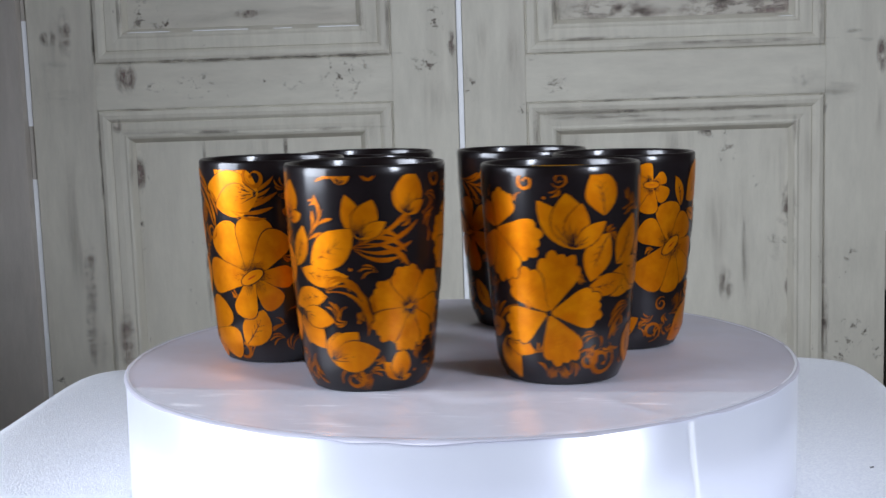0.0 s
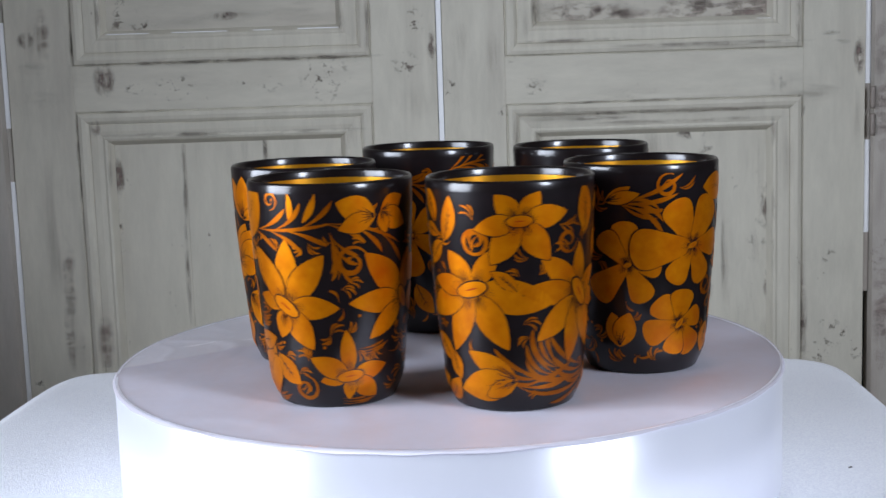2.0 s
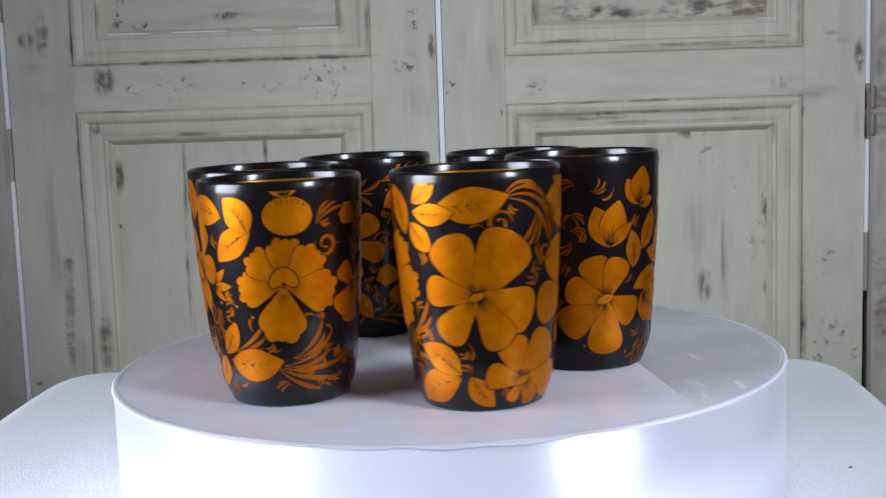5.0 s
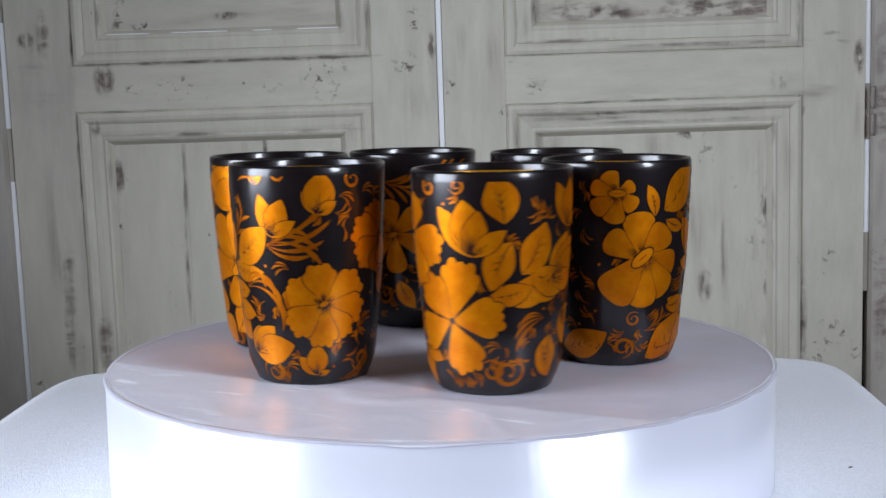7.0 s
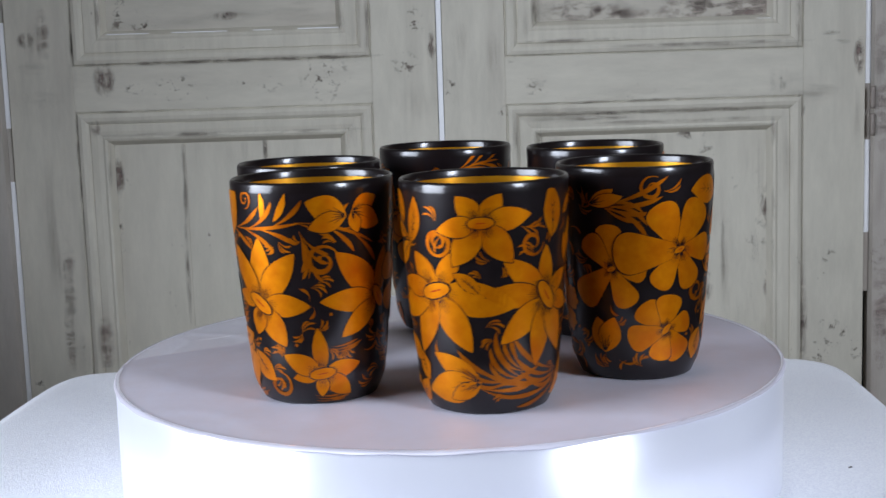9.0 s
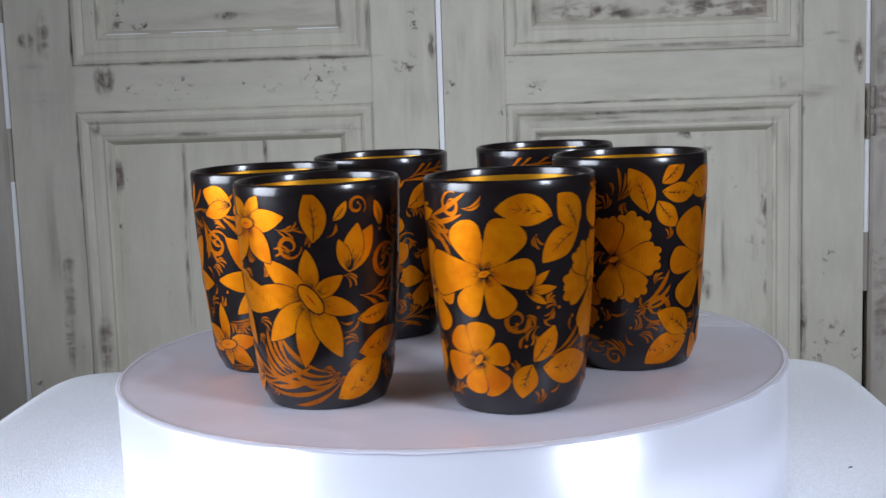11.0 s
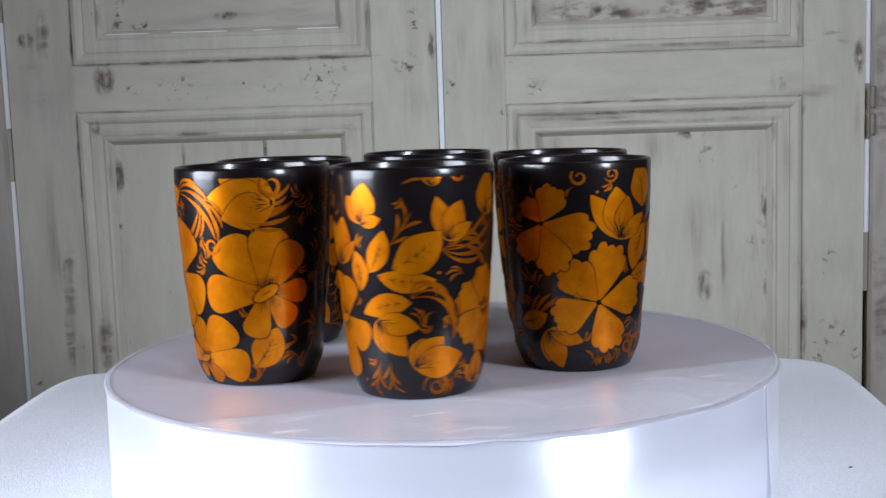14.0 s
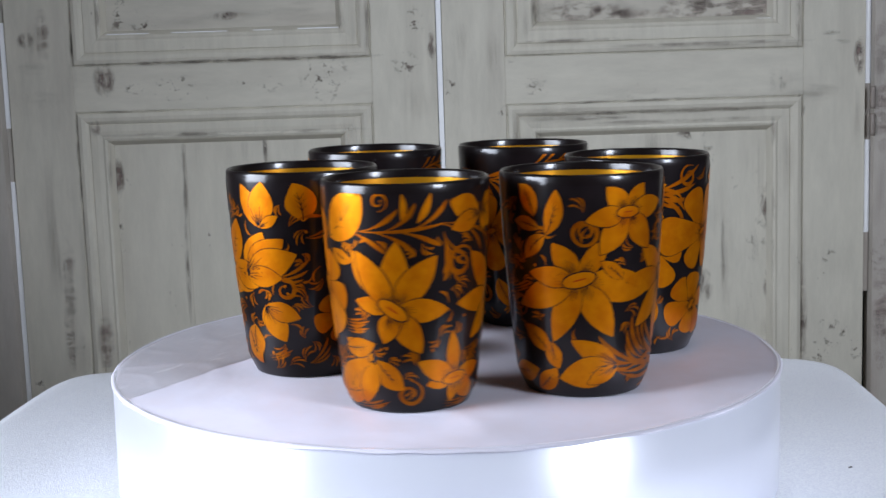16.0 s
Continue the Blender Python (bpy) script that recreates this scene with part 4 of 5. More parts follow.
def pod(cup, phi, z, rx, ry):
    """A round seed pod with dark ribs at its crown and a lined foot."""
    z, rx, ry = z / 1000, rx / 1000, ry / 1000
    f = Brush(phi, z).oval(0, 0, rx, ry, 0, 28).done("pod", GOLD, cup, "golden painted round seed pod")
    d = Brush(phi, z, 0.0002)
    for k in range(-3, 4):
        x = k * rx * 0.25
        top = ry * math.sqrt(1 - (x / rx) ** 2)
        d.stroke([(x * 0.9, top * 0.97), (x * 0.8, top * 0.62)], [0.00022, 0.00005], 1)
    d.stroke([(rx * q, -ry * (1.02 - 0.25 * q * q)) for q in (-0.5, -0.25, 0, 0.25, 0.5)], [0.0001, 0.0003, 0.0003, 0.0003, 0.0001], 1)
    d.done("linework", BLACK, f)
    for q in (-0.6, 0, 0.6):
        Brush.taken.append((phi, z, rx * q, 0.0, ry))


def dash(cup, phi, z, angle, length, bend=0.4):
    """Three thin strokes side by side."""
    z, length = z / 1000, length / 1000
    for k in (-1, 0, 1):
        b = Brush(phi, z)
        a = radians(angle)
        run(b, -math.sin(a) * 0.0014 * k, math.cos(a) * 0.0014 * k, a, length * (1 - 0.15 * abs(k)), bend, 0.0005)
        b.done("stroke", SCROLL, cup, "thin ochre brush stroke")


def fill_gaps(cup, seed, n=120):
    """Small commas, fans of fine strokes and berries in the bare ground between the flowers."""
    rnd = random.Random(seed)
    spots = [(radians(p) + x / cup_r(z), z + y, r) for p, z, x, y, r in Brush.taken]
    made = 0
    for _ in range(2600):
        a, z = rnd.uniform(0, 2 * math.pi), rnd.uniform(0.008, 0.095)
        rr = cup_r(z)
        free = min(math.hypot(((a - p + math.pi) % (2 * math.pi) - math.pi) * rr, z - q) - r for p, q, r in spots)
        if free < 0.0011:
            continue
        b = Brush(math.degrees(a), z)
        pick = rnd.random()
        if pick < 0.14:
            b.oval(0, 0, 0.0008, 0.0008, 0, 10).done("berry", SCROLL, cup, "small ochre painted berry")
        else:
            d = rnd.uniform(0, 6.28)
            ln = min(0.010, 0.0042 + 1.3 * free)
            turn = rnd.choice((-1.7, 1.7))
            fan = (0.0,) if pick < 0.4 else (-0.42, 0.0, 0.42)
            for e in fan:
                run(b, -math.cos(d) * ln * 0.45, -math.sin(d) * ln * 0.45, d + e - turn * 0.3, ln * (1 - 0.4 * abs(e)), turn, 0.00062 if len(fan) == 1 else 0.00045, False)
            b.done("stroke", SCROLL, cup, "small curved ochre brush strokes")
        spots.append((a, z, 0.0016))
        made += 1
        if made >= n:
            break
    Brush.taken.clear()


def inner_side(cup, phi):
    """The side turned to the middle of the ring, half hidden by its neighbours."""
    flower(cup, phi - 24, 58, [(95, 21, 0.42), (40, 22, 0.42), (-20, 22, 0.42), (-85, 23, 0.42), (-140, 21, 0.42), (160, 20, 0.42)], 0.16, "r")
    flower(cup, phi + 30, 36, [(80, 17, 0.42), (20, 17, 0.42), (-45, 16, 0.42), (-110, 17, 0.42), (170, 17, 0.42)], 0.16, "h")
    leaf(cup, phi + 10, 78, 35, 22, 0.36)
    leaf(cup, phi + 45, 70, 100, 19, 0.36)
    leaf(cup, phi - 20, 30, -70, 20, 0.36)
    sprig(cup, phi - 40, 92, -10, 30, 0.4, 4)
    sprig(cup, phi + 5, 93, 10, 34, -0.4, 4)
    sprig(cup, phi - 5, 12, 20, 28, 0.4, 3)
    curl(cup, phi + 8, 58, 40, 6, 1)
    curl(cup, phi - 38, 20, 120, 6, -1)


CUPS = []

CUP = tumbler("black lacquered tumbler painted with a leafy frieze and pointed golden flowers")
flower(CUP, 22, 49.8, [(86, 30.9, 0.36), (51, 30.9, 0.36), (-2, 25.3, 0.38), (-58, 23.3, 0.45), (-108, 15.4, 0.5), (168, 17.7, 0.36), (121, 30.9, 0.33)], 0.3, "p", -35)
curl(CUP, 15, 99.2, -94, 4.5, 1)
leaf(CUP, -31, 81.4, 38, 32.6, 0.42)
leaf(CUP, 30, 89.4, 79, 13.3, 0.16)
leaf(CUP, 40, 89.2, 54, 14.7, 0.16)
sprig(CUP, -10, 86.0, 4, 48.1, 0.3, 4)
sprig(CUP, 55, 88.8, -18, 42.1, -0.5, 3)
bud(CUP, 91, 91.1, [(160, 20.4, 0.42), (-163, 19.2, 0.32)])
bud(CUP, 95, 92.9, [(23, 15.3, 0.4), (-25, 18.0, 0.4), (-74, 10.9, 0.4)])
sprig(CUP, 58, 84.7, -83, 23.3, -0.8, 4)
curl(CUP, 73, 70.1, 17, 8.0, 1)
flower(CUP, 120, 50.3, [(135, 32.9, 0.36), (179, 30.9, 0.32), (-141, 26.5, 0.34), (80, 23.1, 0.34)], 0.22, "p", -60)
flower(CUP, 70, 16.1, [(94, 22.1, 0.28), (11, 18.3, 0.36), (-39, 17.9, 0.4), (-93, 11.3, 0.42), (-171, 13.6, 0.38), (153, 19.6, 0.38)], 0.36, "p", 8)
flower(CUP, 6, 25.2, [(149, 18.0, 0.4), (-146, 27.0, 0.42), (-113, 22.1, 0.4)], 0.1, "p")
leaf(CUP, 7, 26.2, -58, 18.8, 0.4)
curl(CUP, 32, 10.0, 87, 6.7, -1)
dash(CUP, 38, 33.9, -93, 10.4, 0.4)
dash(CUP, -11, 44.5, -61, 7.8, 0.6)
dash(CUP, 78, 27.5, 12, 16.0, 0.5)
dash(CUP, -20, 2.3, 12, 20.2, 0.5)
dash(CUP, 63, 3.6, 3, 18.5, 0.5)
dash(CUP, -42, 25.0, 37, 8.6, 0.5)
dash(CUP, -20, 43.1, 6, 14.9, 0.5)
dash(CUP, -18, 40.1, 5, 12.7, 0.5)
flower(CUP, -69, 90.9, [(114, 11.8, 0.5), (28, 9.2, 0.48), (-38, 11.8, 0.5), (-98, 15.4, 0.45), (-144, 15.4, 0.4), (164, 13.4, 0.4)], 0.34, "r", 0)
leaf(CUP, -39, 78.7, 96, 16.9, 0.28)
leaf(CUP, -29, 76.4, -28, 15.5, 0.3)
leaf(CUP, -41, 4.1, 36, 32.1, 0.4)
leaf(CUP, -23, 31.0, -1, 18.1, 0.36)
sprig(CUP, -45, 19.0, 34, 16.7, 0.5, 3)
curl(CUP, -64, 10.4, -94, 5.9, 1)
leaf(CUP, -130, 8.0, 10, 30.9, 0.36)
curl(CUP, -55, 25.5, 56, 4.0, 1)
leaf(CUP, 4, 57.0, 101, 21.3, 0.3)
flower(CUP, -49, 57.6, [(149, 20.9, 0.5), (96, 23.2, 0.5), (46, 19.8, 0.5), (-13, 20.7, 0.5), (-52, 24.0, 0.5), (-88, 25.5, 0.46), (-130, 27.5, 0.54)], 0.3, "r", 40)
inner_side(CUP, 180)
fill_gaps(CUP, 1)
CUPS.append((CUP, 0.0874, 0.0328))

CUP = tumbler("black lacquered tumbler painted with two large star-shaped golden flowers")
flower(CUP, 23, 58.2, [(125, 19.9, 0.42), (56, 22.5, 0.36), (-10, 38.7, 0.36), (-59, 31.7, 0.38), (-114, 32.1, 0.34), (-157, 34.6, 0.34), (174, 23.9, 0.36)], 0.27, "p", 15)
flower(CUP, 58, 89.3, [(132, 15.3, 0.5), (54, 15.1, 0.46), (8, 22.9, 0.4), (-52, 22.5, 0.48), (-125, 23.2, 0.46), (-170, 20.4, 0.4)], 0.3, "p", 3)
flower(CUP, 107, 54.4, [(92, 22.3, 0.34), (140, 28.4, 0.34), (175, 31.2, 0.32), (-139, 30.5, 0.34), (-99, 32.3, 0.32), (-65, 30.6, 0.34), (-19, 22.3, 0.34), (35, 16.9, 0.36)], 0.3, "p", -55)
leaf(CUP, -9, 87.5, 106, 18.1, 0.36)
leaf(CUP, 0, 79.0, 66, 22.1, 0.28)
leaf(CUP, -5, 81.8, 160, 15.9, 0.3)
leaf(CUP, -1, 79.0, -145, 16.6, 0.34)
curl(CUP, 27, 80.5, -22, 7.0, -1)
curl(CUP, 28, 80.4, -174, 7.0, 1)
curl(CUP, 94, 79.1, 0, 6.2, -1)
sprig(CUP, 85, 87.1, 5, 11.8, 0.8, 3)
bud(CUP, 55, 16.1, [(150, 25.9, 0.26), (-168, 29.0, 0.36), (-150, 17.3, 0.3)])
leaf(CUP, -2, 22.6, 129, 18.3, 0.36)
leaf(CUP, 0, 28.1, -85, 13.8, 0.42)
leaf(CUP, -17, 3.5, 35, 16.5, 0.38)
leaf(CUP, -49, 10.8, -2, 20.3, 0.36)
dash(CUP, -38, 50.9, 19, 16.4, 0.3)
curl(CUP, -29, 44.8, -95, 5.6, 1)
leaf(CUP, 111, 80.6, 85, 24.2, 0.34)
leaf(CUP, 125, 90.1, 44, 10.7, 0.28)
bud(CUP, 135, 65.9, [(59, 24.1, 0.3), (78, 22.9, 0.3), (106, 16.3, 0.26)])
curl(CUP, 167, 68.6, 21, 9.4, 1)
curl(CUP, 142, 96.2, -44, 4.8, 1)
leaf(CUP, 124, 5.7, 33, 31.0, 0.36)
leaf(CUP, 142, 27.3, 9, 26.7, 0.34)
leaf(CUP, 141, 43.4, 2, 21.4, 0.28)
leaf(CUP, 161, 85.9, 96, 12.4, 0.3)
sprig(CUP, 143, 54.6, 8, 22.3, 0.6, 3)
leaf(CUP, 56, 57.0, 131, 15.1, 0.3)
plume(CUP, 78, 17.0, 161, 28.5, -0.6, 3)
plume(CUP, 88, 17.3, 134, 27.7, -0.9, 4)
plume(CUP, 90, 20.6, 118, 24.0, -0.7, 3)
plume(CUP, 54, 13.4, 4, 29.6, 0.3, 3)
plume(CUP, 126, 18.8, 161, 35.3, -0.8, 4)
plume(CUP, 130, 16.7, -171, 41.7, -0.5, 3)
inner_side(CUP, -120)
fill_gaps(CUP, 2)
CUPS.append((CUP, 0.0269, 0.0954))

CUP = tumbler("black lacquered tumbler painted with rounded flowers and a heart-centred flower")
flower(CUP, 88, 66.0, [(117, 24.8, 0.48), (59, 26.0, 0.5), (-1, 21.9, 0.46), (-63, 20.6, 0.48), (-122, 21.0, 0.44), (-178, 32.4, 0.46)], 0.13, "r", 20)
flower(CUP, 79, 26.5, [(134, 17.3, 0.5), (83, 17.0, 0.5), (15, 13.9, 0.5), (-56, 17.8, 0.5), (-102, 15.6, 0.48), (-164, 18.8, 0.46)], 0.2, "r", 50)
leaf(CUP, 135, 90.6, 162, 26.1, 0.38)
leaf(CUP, 156, 83.4, 115, 20.1, 0.5)
leaf(CUP, 158, 84.2, -155, 24.8, 0.38)
bud(CUP, 116, 57.5, [(40, 13.9, 0.2), (4, 14.5, 0.2), (-33, 11.5, 0.2)])
curl(CUP, 109, 44.8, 24, 6.4, -1)
flower(CUP, 179, 58.7, [(-176, 22.2, 0.5), (132, 21.0, 0.5), (85, 21.9, 0.5), (41, 22.6, 0.5), (-12, 25.8, 0.5), (-96, 26.7, 0.66)], 0.3, "h", 0)
pod(CUP, -176, 90.9, 11.5, 9.0)
bud(CUP, -177, 100.3, [(151, 9.3, 0.3), (100, 6.8, 0.3), (36, 7.3, 0.3)])
leaf(CUP, 121, 25.4, 49, 18.7, 0.36)
leaf(CUP, 120, 24.1, -117, 16.3, 0.5)
leaf(CUP, 128, 22.6, -9, 27.8, 0.4)
plume(CUP, 170, 19.6, -11, 34.1, 0.3, 3)
plume(CUP, 176, 20.8, 15, 28.3, 0.7, 4)
plume(CUP, -177, 24.1, 39, 23.5, 0.7, 3)
plume(CUP, 134, 27.5, 27, 22.3, 0.5, 3)
curl(CUP, -149, 76.8, 165, 6.0, 1)
plume(CUP, -156, 86.5, 35, 18.2, -0.6, 3)
flower(CUP, 36, 57.2, [(94, 21.6, 0.44), (-5, 16.1, 0.42), (-64, 20.1, 0.46), (-139, 24.8, 0.46), (130, 19.7, 0.4)], 0.12, "r", 20)
bud(CUP, 27, 14.8, [(100, 18.1, 0.4), (73, 19.0, 0.4)])
plume(CUP, 31, 88.9, 5, 34.9, 0.35, 4)
plume(CUP, 33, 86.8, -27, 28.1, -0.8, 3)
curl(CUP, 66, 96.5, 60, 6.2, 1)
bud(CUP, 20, 88.9, [(30, 15.1, 0.24), (13, 18.0, 0.24)])
plume(CUP, 75, 95.1, 24, 11.6, 0.8, 2)
flower(CUP, -121, 55.0, [(133, 13.4, 0.5), (36, 12.4, 0.5), (-26, 14.7, 0.5), (-97, 17.9, 0.5), (-134, 16.0, 0.5)], 0.15, "r")
flower(CUP, -118, 84.9, [(147, 13.6, 0.5), (44, 11.1, 0.5), (-37, 12.7, 0.5)], 0.15, "h")
inner_side(CUP, -57)
fill_gaps(CUP, 3)
CUPS.append((CUP, -0.0662, 0.0856))

CUP = tumbler("black lacquered tumbler painted with broad golden flowers and veined leaves", 1.018)
flower(CUP, 169, 52.6, [(117, 29.1, 0.5), (56, 31.7, 0.58), (-19, 27.9, 0.54), (-61, 25.5, 0.46), (-130, 24.4, 0.46), (171, 22.7, 0.44)], 0.14, "r", 20)
leaf(CUP, 145, 93.1, -4, 32.3, 0.34)
leaf(CUP, 125, 94.1, 33, 17.5, 0.36)
leaf(CUP, 125, 90.2, -10, 21.6, 0.32)
leaf(CUP, 122, 85.5, -57, 17.1, 0.42)
leaf(CUP, 115, 79.7, 103, 24.1, 0.36)
plume(CUP, -171, 95.1, -24, 36.9, -0.9, 4)
curl(CUP, -174, 84.4, 0, 6.0, 1)
plume(CUP, -145, 90.2, -115, 24.0, -0.6, 3)
curl(CUP, -136, 70.2, 60, 5.0, -1)
flower(CUP, -157, 13.6, [(106, 20.5, 0.5), (48, 25.2, 0.54), (-8, 25.9, 0.48), (-55, 13.3, 0.45), (-121, 10.3, 0.4), (166, 16.6, 0.46)], 0.2, "r", 20)
flower(CUP, 88, 57.5, [(56, 25.1, 0.48), (0, 23.2, 0.46), (-58, 22.6, 0.48), (-102, 20.5, 0.46), (98, 20.8, 0.46)], 0.12, "h", 20)
plume(CUP, 106, 33.6, 36, 24.3, 0.6, 3)
curl(CUP, 122, 32.7, 200, 8.0, 1)
curl(CUP, 84, 8.0, 0, 5.0, 1)
plume(CUP, 93, 7.9, 128, 13.6, 0.7, 3)
plume(CUP, 93, 86.6, 72, 16.4, 0.4, 4)
bud(CUP, -87, 90.0, [(154, 30.1, 0.42), (174, 33.9, 0.42), (-166, 27.8, 0.42)])
curl(CUP, -90, 98.7, 60, 7.0, 1)
plume(CUP, -111, 81.5, 3, 28.1, 0.4, 4)
plume(CUP, -103, 91.4, 11, 21.7, 0.8, 3)
flower(CUP, -96, 46.7, [(127, 32.8, 0.46), (85, 31.3, 0.44), (55, 28.0, 0.4), (0, 21.1, 0.4), (-49, 20.0, 0.42), (-107, 21.9, 0.46), (-180, 29.9, 0.46)], 0.26, "r", 30)
leaf(CUP, -107, 10.0, 51, 22.1, 0.5)
curl(CUP, -112, 6.4, 200, 6.0, -1)
plume(CUP, -104, 4.0, 54, 27.6, -0.6, 3)
plume(CUP, -145, 92.5, -51, 23.7, -0.7, 3)
leaf(CUP, 154, 17.6, 136, 22.6, 0.4)
leaf(CUP, 154, 15.9, -164, 27.0, 0.4)
leaf(CUP, 162, 16.9, -64, 18.1, 0.42)
inner_side(CUP, 20)
fill_gaps(CUP, 4)
CUPS.append((CUP, -0.1040, -0.0042))

CUP = tumbler("black lacquered tumbler painted with ruffled golden flower, tulips and scrolls", 1.022)
flower(CUP, -178, 36.7, [(107, 21.5, 0.5), (67, 20.8, 0.46), (-27, 19.4, 0.5), (-89, 27.3, 0.5), (-146, 26.5, 0.46), (162, 19.4, 0.46)], 0.2, "r", 20)
bud(CUP, -175, 62.3, [(108, 21.1, 0.42), (76, 23.2, 0.4), (41, 17.5, 0.24)])
plume(CUP, -168, 10.1, 170, 14.2, 0.8, 3)
bud(CUP, -148, 81.8, [(122, 15.2, 0.42), (81, 18.9, 0.5), (13, 11.3, 0.36)])
leaf(CUP, -125, 61.8, 26, 28.2, 0.42)
leaf(CUP, -137, 58.7, -15, 28.0, 0.26)
leaf(CUP, -144, 59.7, 56, 21.5, 0.34)
leaf(CUP, -153, 51.0, 85, 18.7, 0.36)
sprig(CUP, -128, 71.8, 55, 19.7, 0.4, 2)
leaf(CUP, -112, 46.2, -177, 25.6, 0.3)
plume(CUP, -112, 48.1, -32, 35.5, -1.5, 4)
bud(CUP, -140, 37.9, [(-78, 15.7, 0.4), (-50, 21.4, 0.42), (-9, 20.7, 0.34)])
bud(CUP, -112, 15.7, [(71, 14.8, 0.42), (46, 19.7, 0.42), (12, 24.1, 0.42)])
curl(CUP, -93, 6.9, 200, 6.6, -1)
sprig(CUP, -140, 18.3, -115, 16.3, -0.5, 2)
sprig(CUP, -131, 18.4, -82, 14.4, 0.5, 2)
plume(CUP, -95, 99.2, 167, 15.4, 0.9, 3)
curl(CUP, -77, 103.7, 40, 4.5, 1)
bud(CUP, -86, 73.7, [(104, 20.9, 0.3), (68, 19.3, 0.42), (29, 15.4, 0.3)])
bud(CUP, -50, 84.1, [(123, 13.3, 0.3), (83, 20.5, 0.5), (33, 11.1, 0.36)])
plume(CUP, -90, 70.0, 18, 41.9, 0.5, 4)
plume(CUP, -86, 70.5, -14, 31.4, -0.9, 3)
flower(CUP, -46, 40.9, [(155, 19.8, 0.5), (98, 19.2, 0.55), (30, 22.1, 0.55), (-15, 21.7, 0.5), (-58, 20.7, 0.5), (-94, 21.2, 0.5), (-144, 20.9, 0.5)], 0.12, "h", 20)
bud(CUP, -52, 5.4, [(132, 13.1, 0.34), (91, 15.9, 0.42), (18, 6.6, 0.3)])
curl(CUP, -9, 11.2, 180, 6.0, 1)
dash(CUP, -85, 1.1, 69, 9.3, 0.5)
curl(CUP, -23, 100.2, 40, 5.0, 1)
bud(CUP, -97, 98.5, [(117, 8.8, 0.3), (115, 9.4, 0.3), (46, 7.2, 0.3)])
flower(CUP, 11, 70.3, [(122, 20.4, 0.5), (164, 22.7, 0.5), (-154, 21.3, 0.5), (-108, 17.2, 0.5)], 0.12, "h", 20)
plume(CUP, -58, 30.0, 132, 22.7, -0.9, 3)
plume(CUP, -29, 2.1, 36, 23.4, 0.9, 3)
inner_side(CUP, 60)
fill_gaps(CUP, 5)
CUPS.append((CUP, -0.0407, -0.0702))

CUP = tumbler("black lacquered tumbler painted with large ruffled golden flower and bellflowers")
flower(CUP, -98, 36.4, [(77, 29.9, 0.42), (130, 24.8, 0.5), (-158, 24.2, 0.5), (-70, 26.0, 0.5), (7, 25.5, 0.5)], 0.1, "h", 20)
flower(CUP, -142, 76.6, [(67, 19.6, 0.5), (-15, 26.9, 0.5), (-73, 26.0, 0.5), (-128, 22.2, 0.46), (130, 14.6, 0.46)], 0.1, "h", 20)
bud(CUP, -80, 67.5, [(125, 28.4, 0.28), (97, 26.9, 0.42), (79, 22.1, 0.36), (37, 20.8, 0.28)])
leaf(CUP, -56, 82.8, 96, 23.0, 0.52)
leaf(CUP, -51, 74.3, -123, 25.0, 0.42)
leaf(CUP, -68, 48.4, 2, 21.8, 0.34)
bud(CUP, -141, 22.6, [(-95, 17.4, 0.36), (-73, 21.2, 0.4), (-19, 18.8, 0.34)])
dash(CUP, -94, 10.0, -107, 7.2, 0.3)
dash(CUP, -90, 9.8, -60, 7.5, -0.3)
curl(CUP, -53, 11.9, 60, 8.0, -1)
curl(CUP, -89, 100.6, 200, 4.0, 1)
curl(CUP, -113, 99.6, 40, 5.0, 1)
plume(CUP, -155, 23.6, 54, 25.2, -0.6, 3)
plume(CUP, -23, 36.8, -149, 22.3, 0.8, 4)
leaf(CUP, -170, 25.1, 8, 17.9, 0.4)
curl(CUP, -66, 12.8, 180, 6.0, -1)
dash(CUP, 1, 11.0, 22, 13.4, 0.4)
leaf(CUP, -43, 58.7, 54, 26.8, 0.42)
leaf(CUP, -37, 60.2, -29, 27.7, 0.36)
leaf(CUP, -62, 53.2, -24, 26.2, 0.3)
leaf(CUP, -14, 28.2, -102, 20.0, 0.5)
bud(CUP, 2, 79.2, [(117, 24.5, 0.3), (84, 23.3, 0.42), (30, 12.3, 0.3)])
leaf(CUP, 37, 82.3, 94, 20.0, 0.55)
bud(CUP, -17, 54.5, [(59, 26.2, 0.36), (38, 30.9, 0.34), (20, 32.6, 0.34), (-3, 22.7, 0.32)])
leaf(CUP, -46, 55.1, -15, 30.4, 0.34)
curl(CUP, 20, 47.3, 200, 7.0, -1)
bud(CUP, 1, 38.9, [(-86, 14.2, 0.34), (-61, 21.4, 0.42), (-19, 20.0, 0.34)])
flower(CUP, 65, 33.1, [(137, 12.2, 0.5), (-159, 13.7, 0.5), (-90, 13.6, 0.46), (98, 10.8, 0.46)], 0.12, "r", 20)
leaf(CUP, -23, 24.4, -77, 18.4, 0.42)
plume(CUP, 13, 53.7, 16, 20.3, 0.5, 3)
plume(CUP, 26, 80.1, 25, 19.2, -0.7, 3)
plume(CUP, 38, 8.6, 43, 16.4, 0.6, 3)
plume(CUP, 38, 74.2, 19, 15.3, 0.5, 2)
inner_side(CUP, 124)
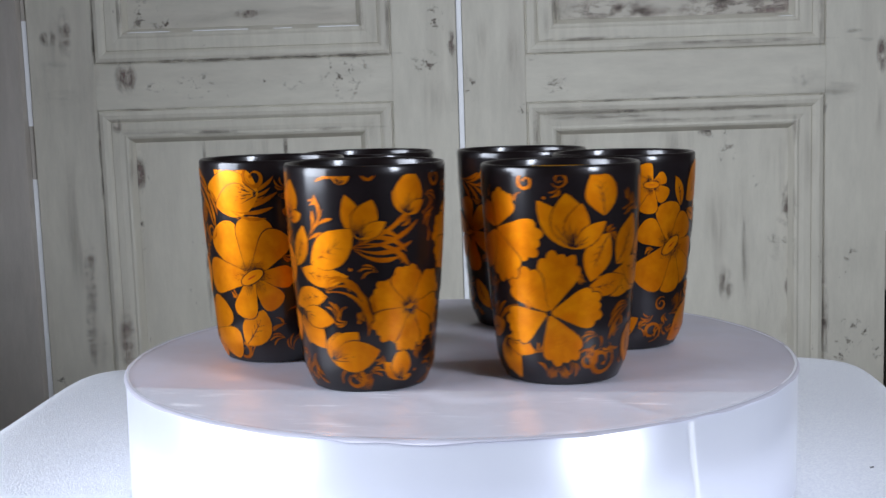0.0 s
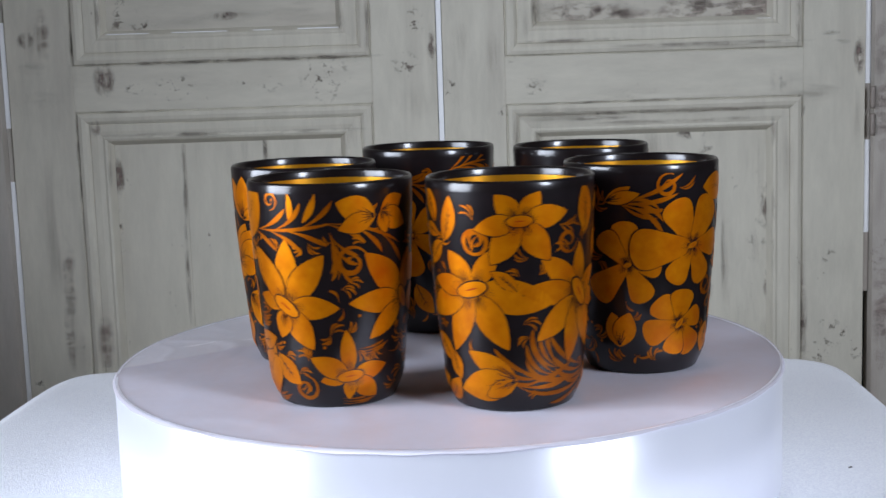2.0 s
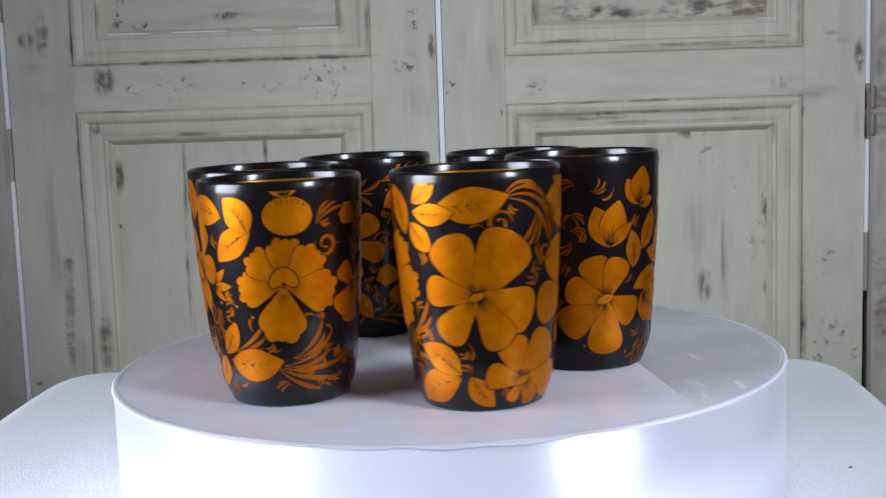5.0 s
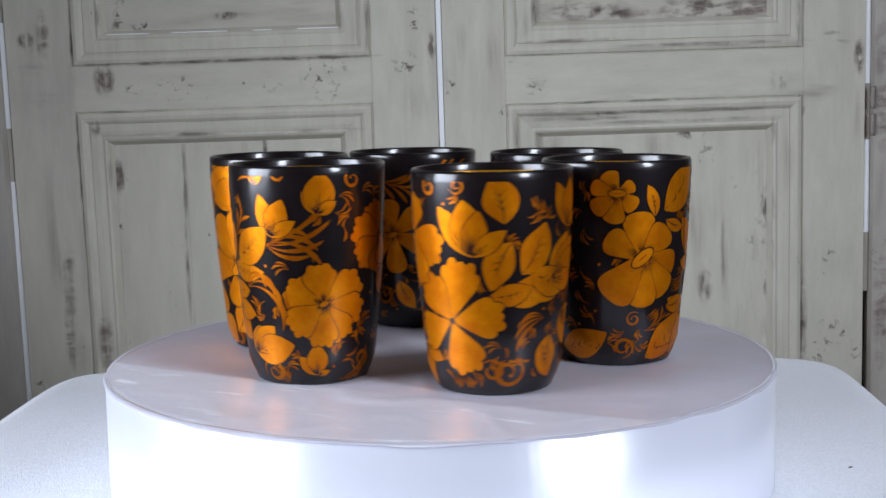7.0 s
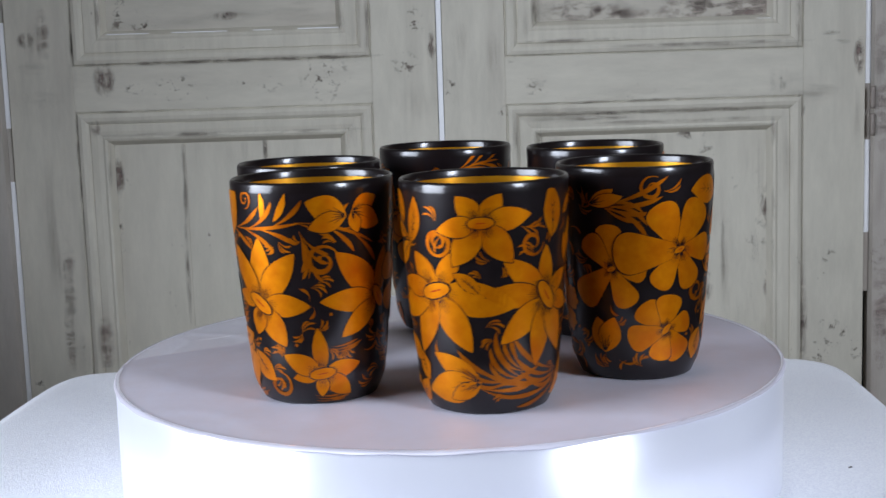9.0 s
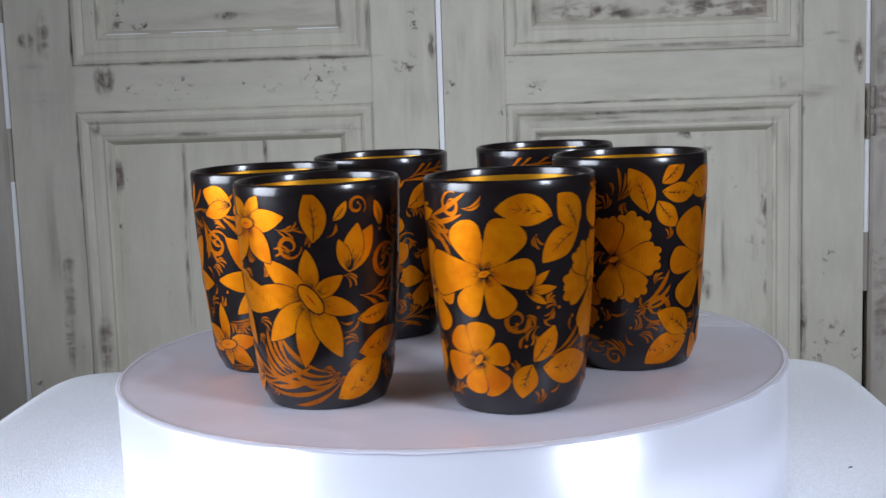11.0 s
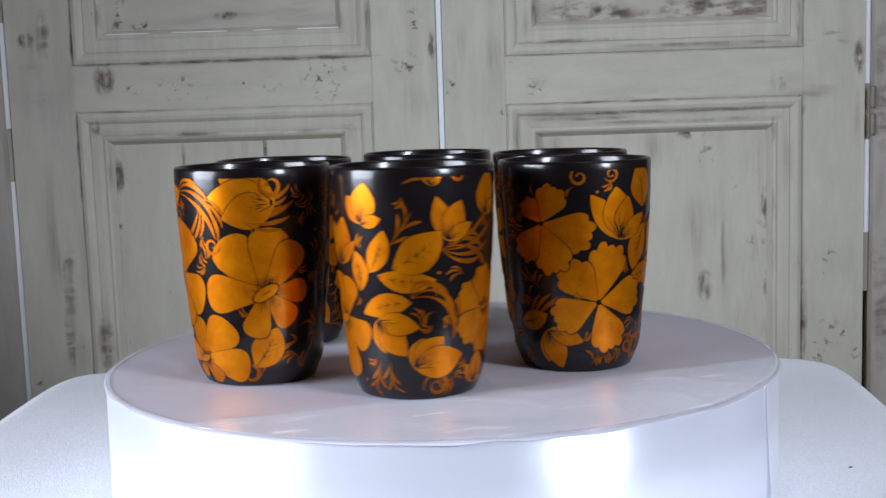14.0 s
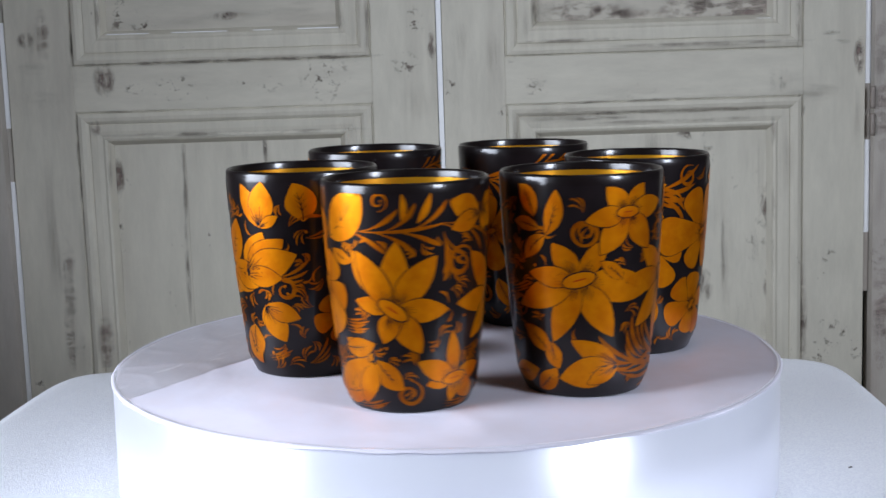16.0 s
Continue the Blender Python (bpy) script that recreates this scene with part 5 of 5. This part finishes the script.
fill_gaps(CUP, 6)
CUPS.append((CUP, 0.0547, -0.0522))


# ---- what turns ----
TURN = [(0, -6.2), (0.5, -46.3), (1, -85.4), (1.5, -119.1), (2, -145.2), (2.5, -164.6), (3, -179.6), (3.5, -198.6), (4, -219.2), (4.2, -227.5), (6.3, -336.2), (6.5, -350.5), (7, -388.0), (7.5, -427.1), (8, -462.1), (8.5, -490.9), (9, -512.5), (9.2, -519.7), (11.3, -569.3), (11.5, -576.6), (12, -595.8), (12.5, -615.9), (13, -639.6), (13.5, -667.9), (14, -699.7), (14.5, -734.6), (15, -773.2), (15.5, -810.2), (16, -841.3)]


def turn_at(t):
    """The turntable's angle: a smooth curve through the rows of TURN."""
    ts, vs = [r[0] for r in TURN], [r[1] for r in TURN]
    i = max(k for k in range(len(ts) - 1) if ts[k] <= t + 1e-9)

    def slope(k):
        if k == 0 or k == len(ts) - 1:
            j = min(k, len(ts) - 2) if k == 0 else k - 1
            return (vs[j + 1] - vs[j]) / (ts[j + 1] - ts[j])
        h0, h1 = ts[k] - ts[k - 1], ts[k + 1] - ts[k]
        d0, d1 = (vs[k] - vs[k - 1]) / h0, (vs[k + 1] - vs[k]) / h1
        return (d0 * h1 + d1 * h0) / (h0 + h1)

    h = ts[i + 1] - ts[i]
    u = (t - ts[i]) / h
    return ((2 * u ** 3 - 3 * u ** 2 + 1) * vs[i] + (u ** 3 - 2 * u ** 2 + u) * h * slope(i)
            + (3 * u ** 2 - 2 * u ** 3) * vs[i + 1] + (u ** 3 - u ** 2) * h * slope(i + 1))


def deck_pose(t):
    lean = Vector((0, 0, 1)).rotation_difference(TILT).to_matrix().to_4x4()
    return Matrix.Translation((0, 0, DECK)) @ pose(0, 0, 0, 0, 0, turn_at(t)) @ lean


def motions():
    times = [k / 10 for k in range(161)]
    walk(TABLE, [(t, deck_pose(t)) for t in times])
    for cup, x, y in CUPS:
        walk(cup, [(t, deck_pose(t) @ Matrix.Translation((x, y, -0.0008))) for t in times])


motions()
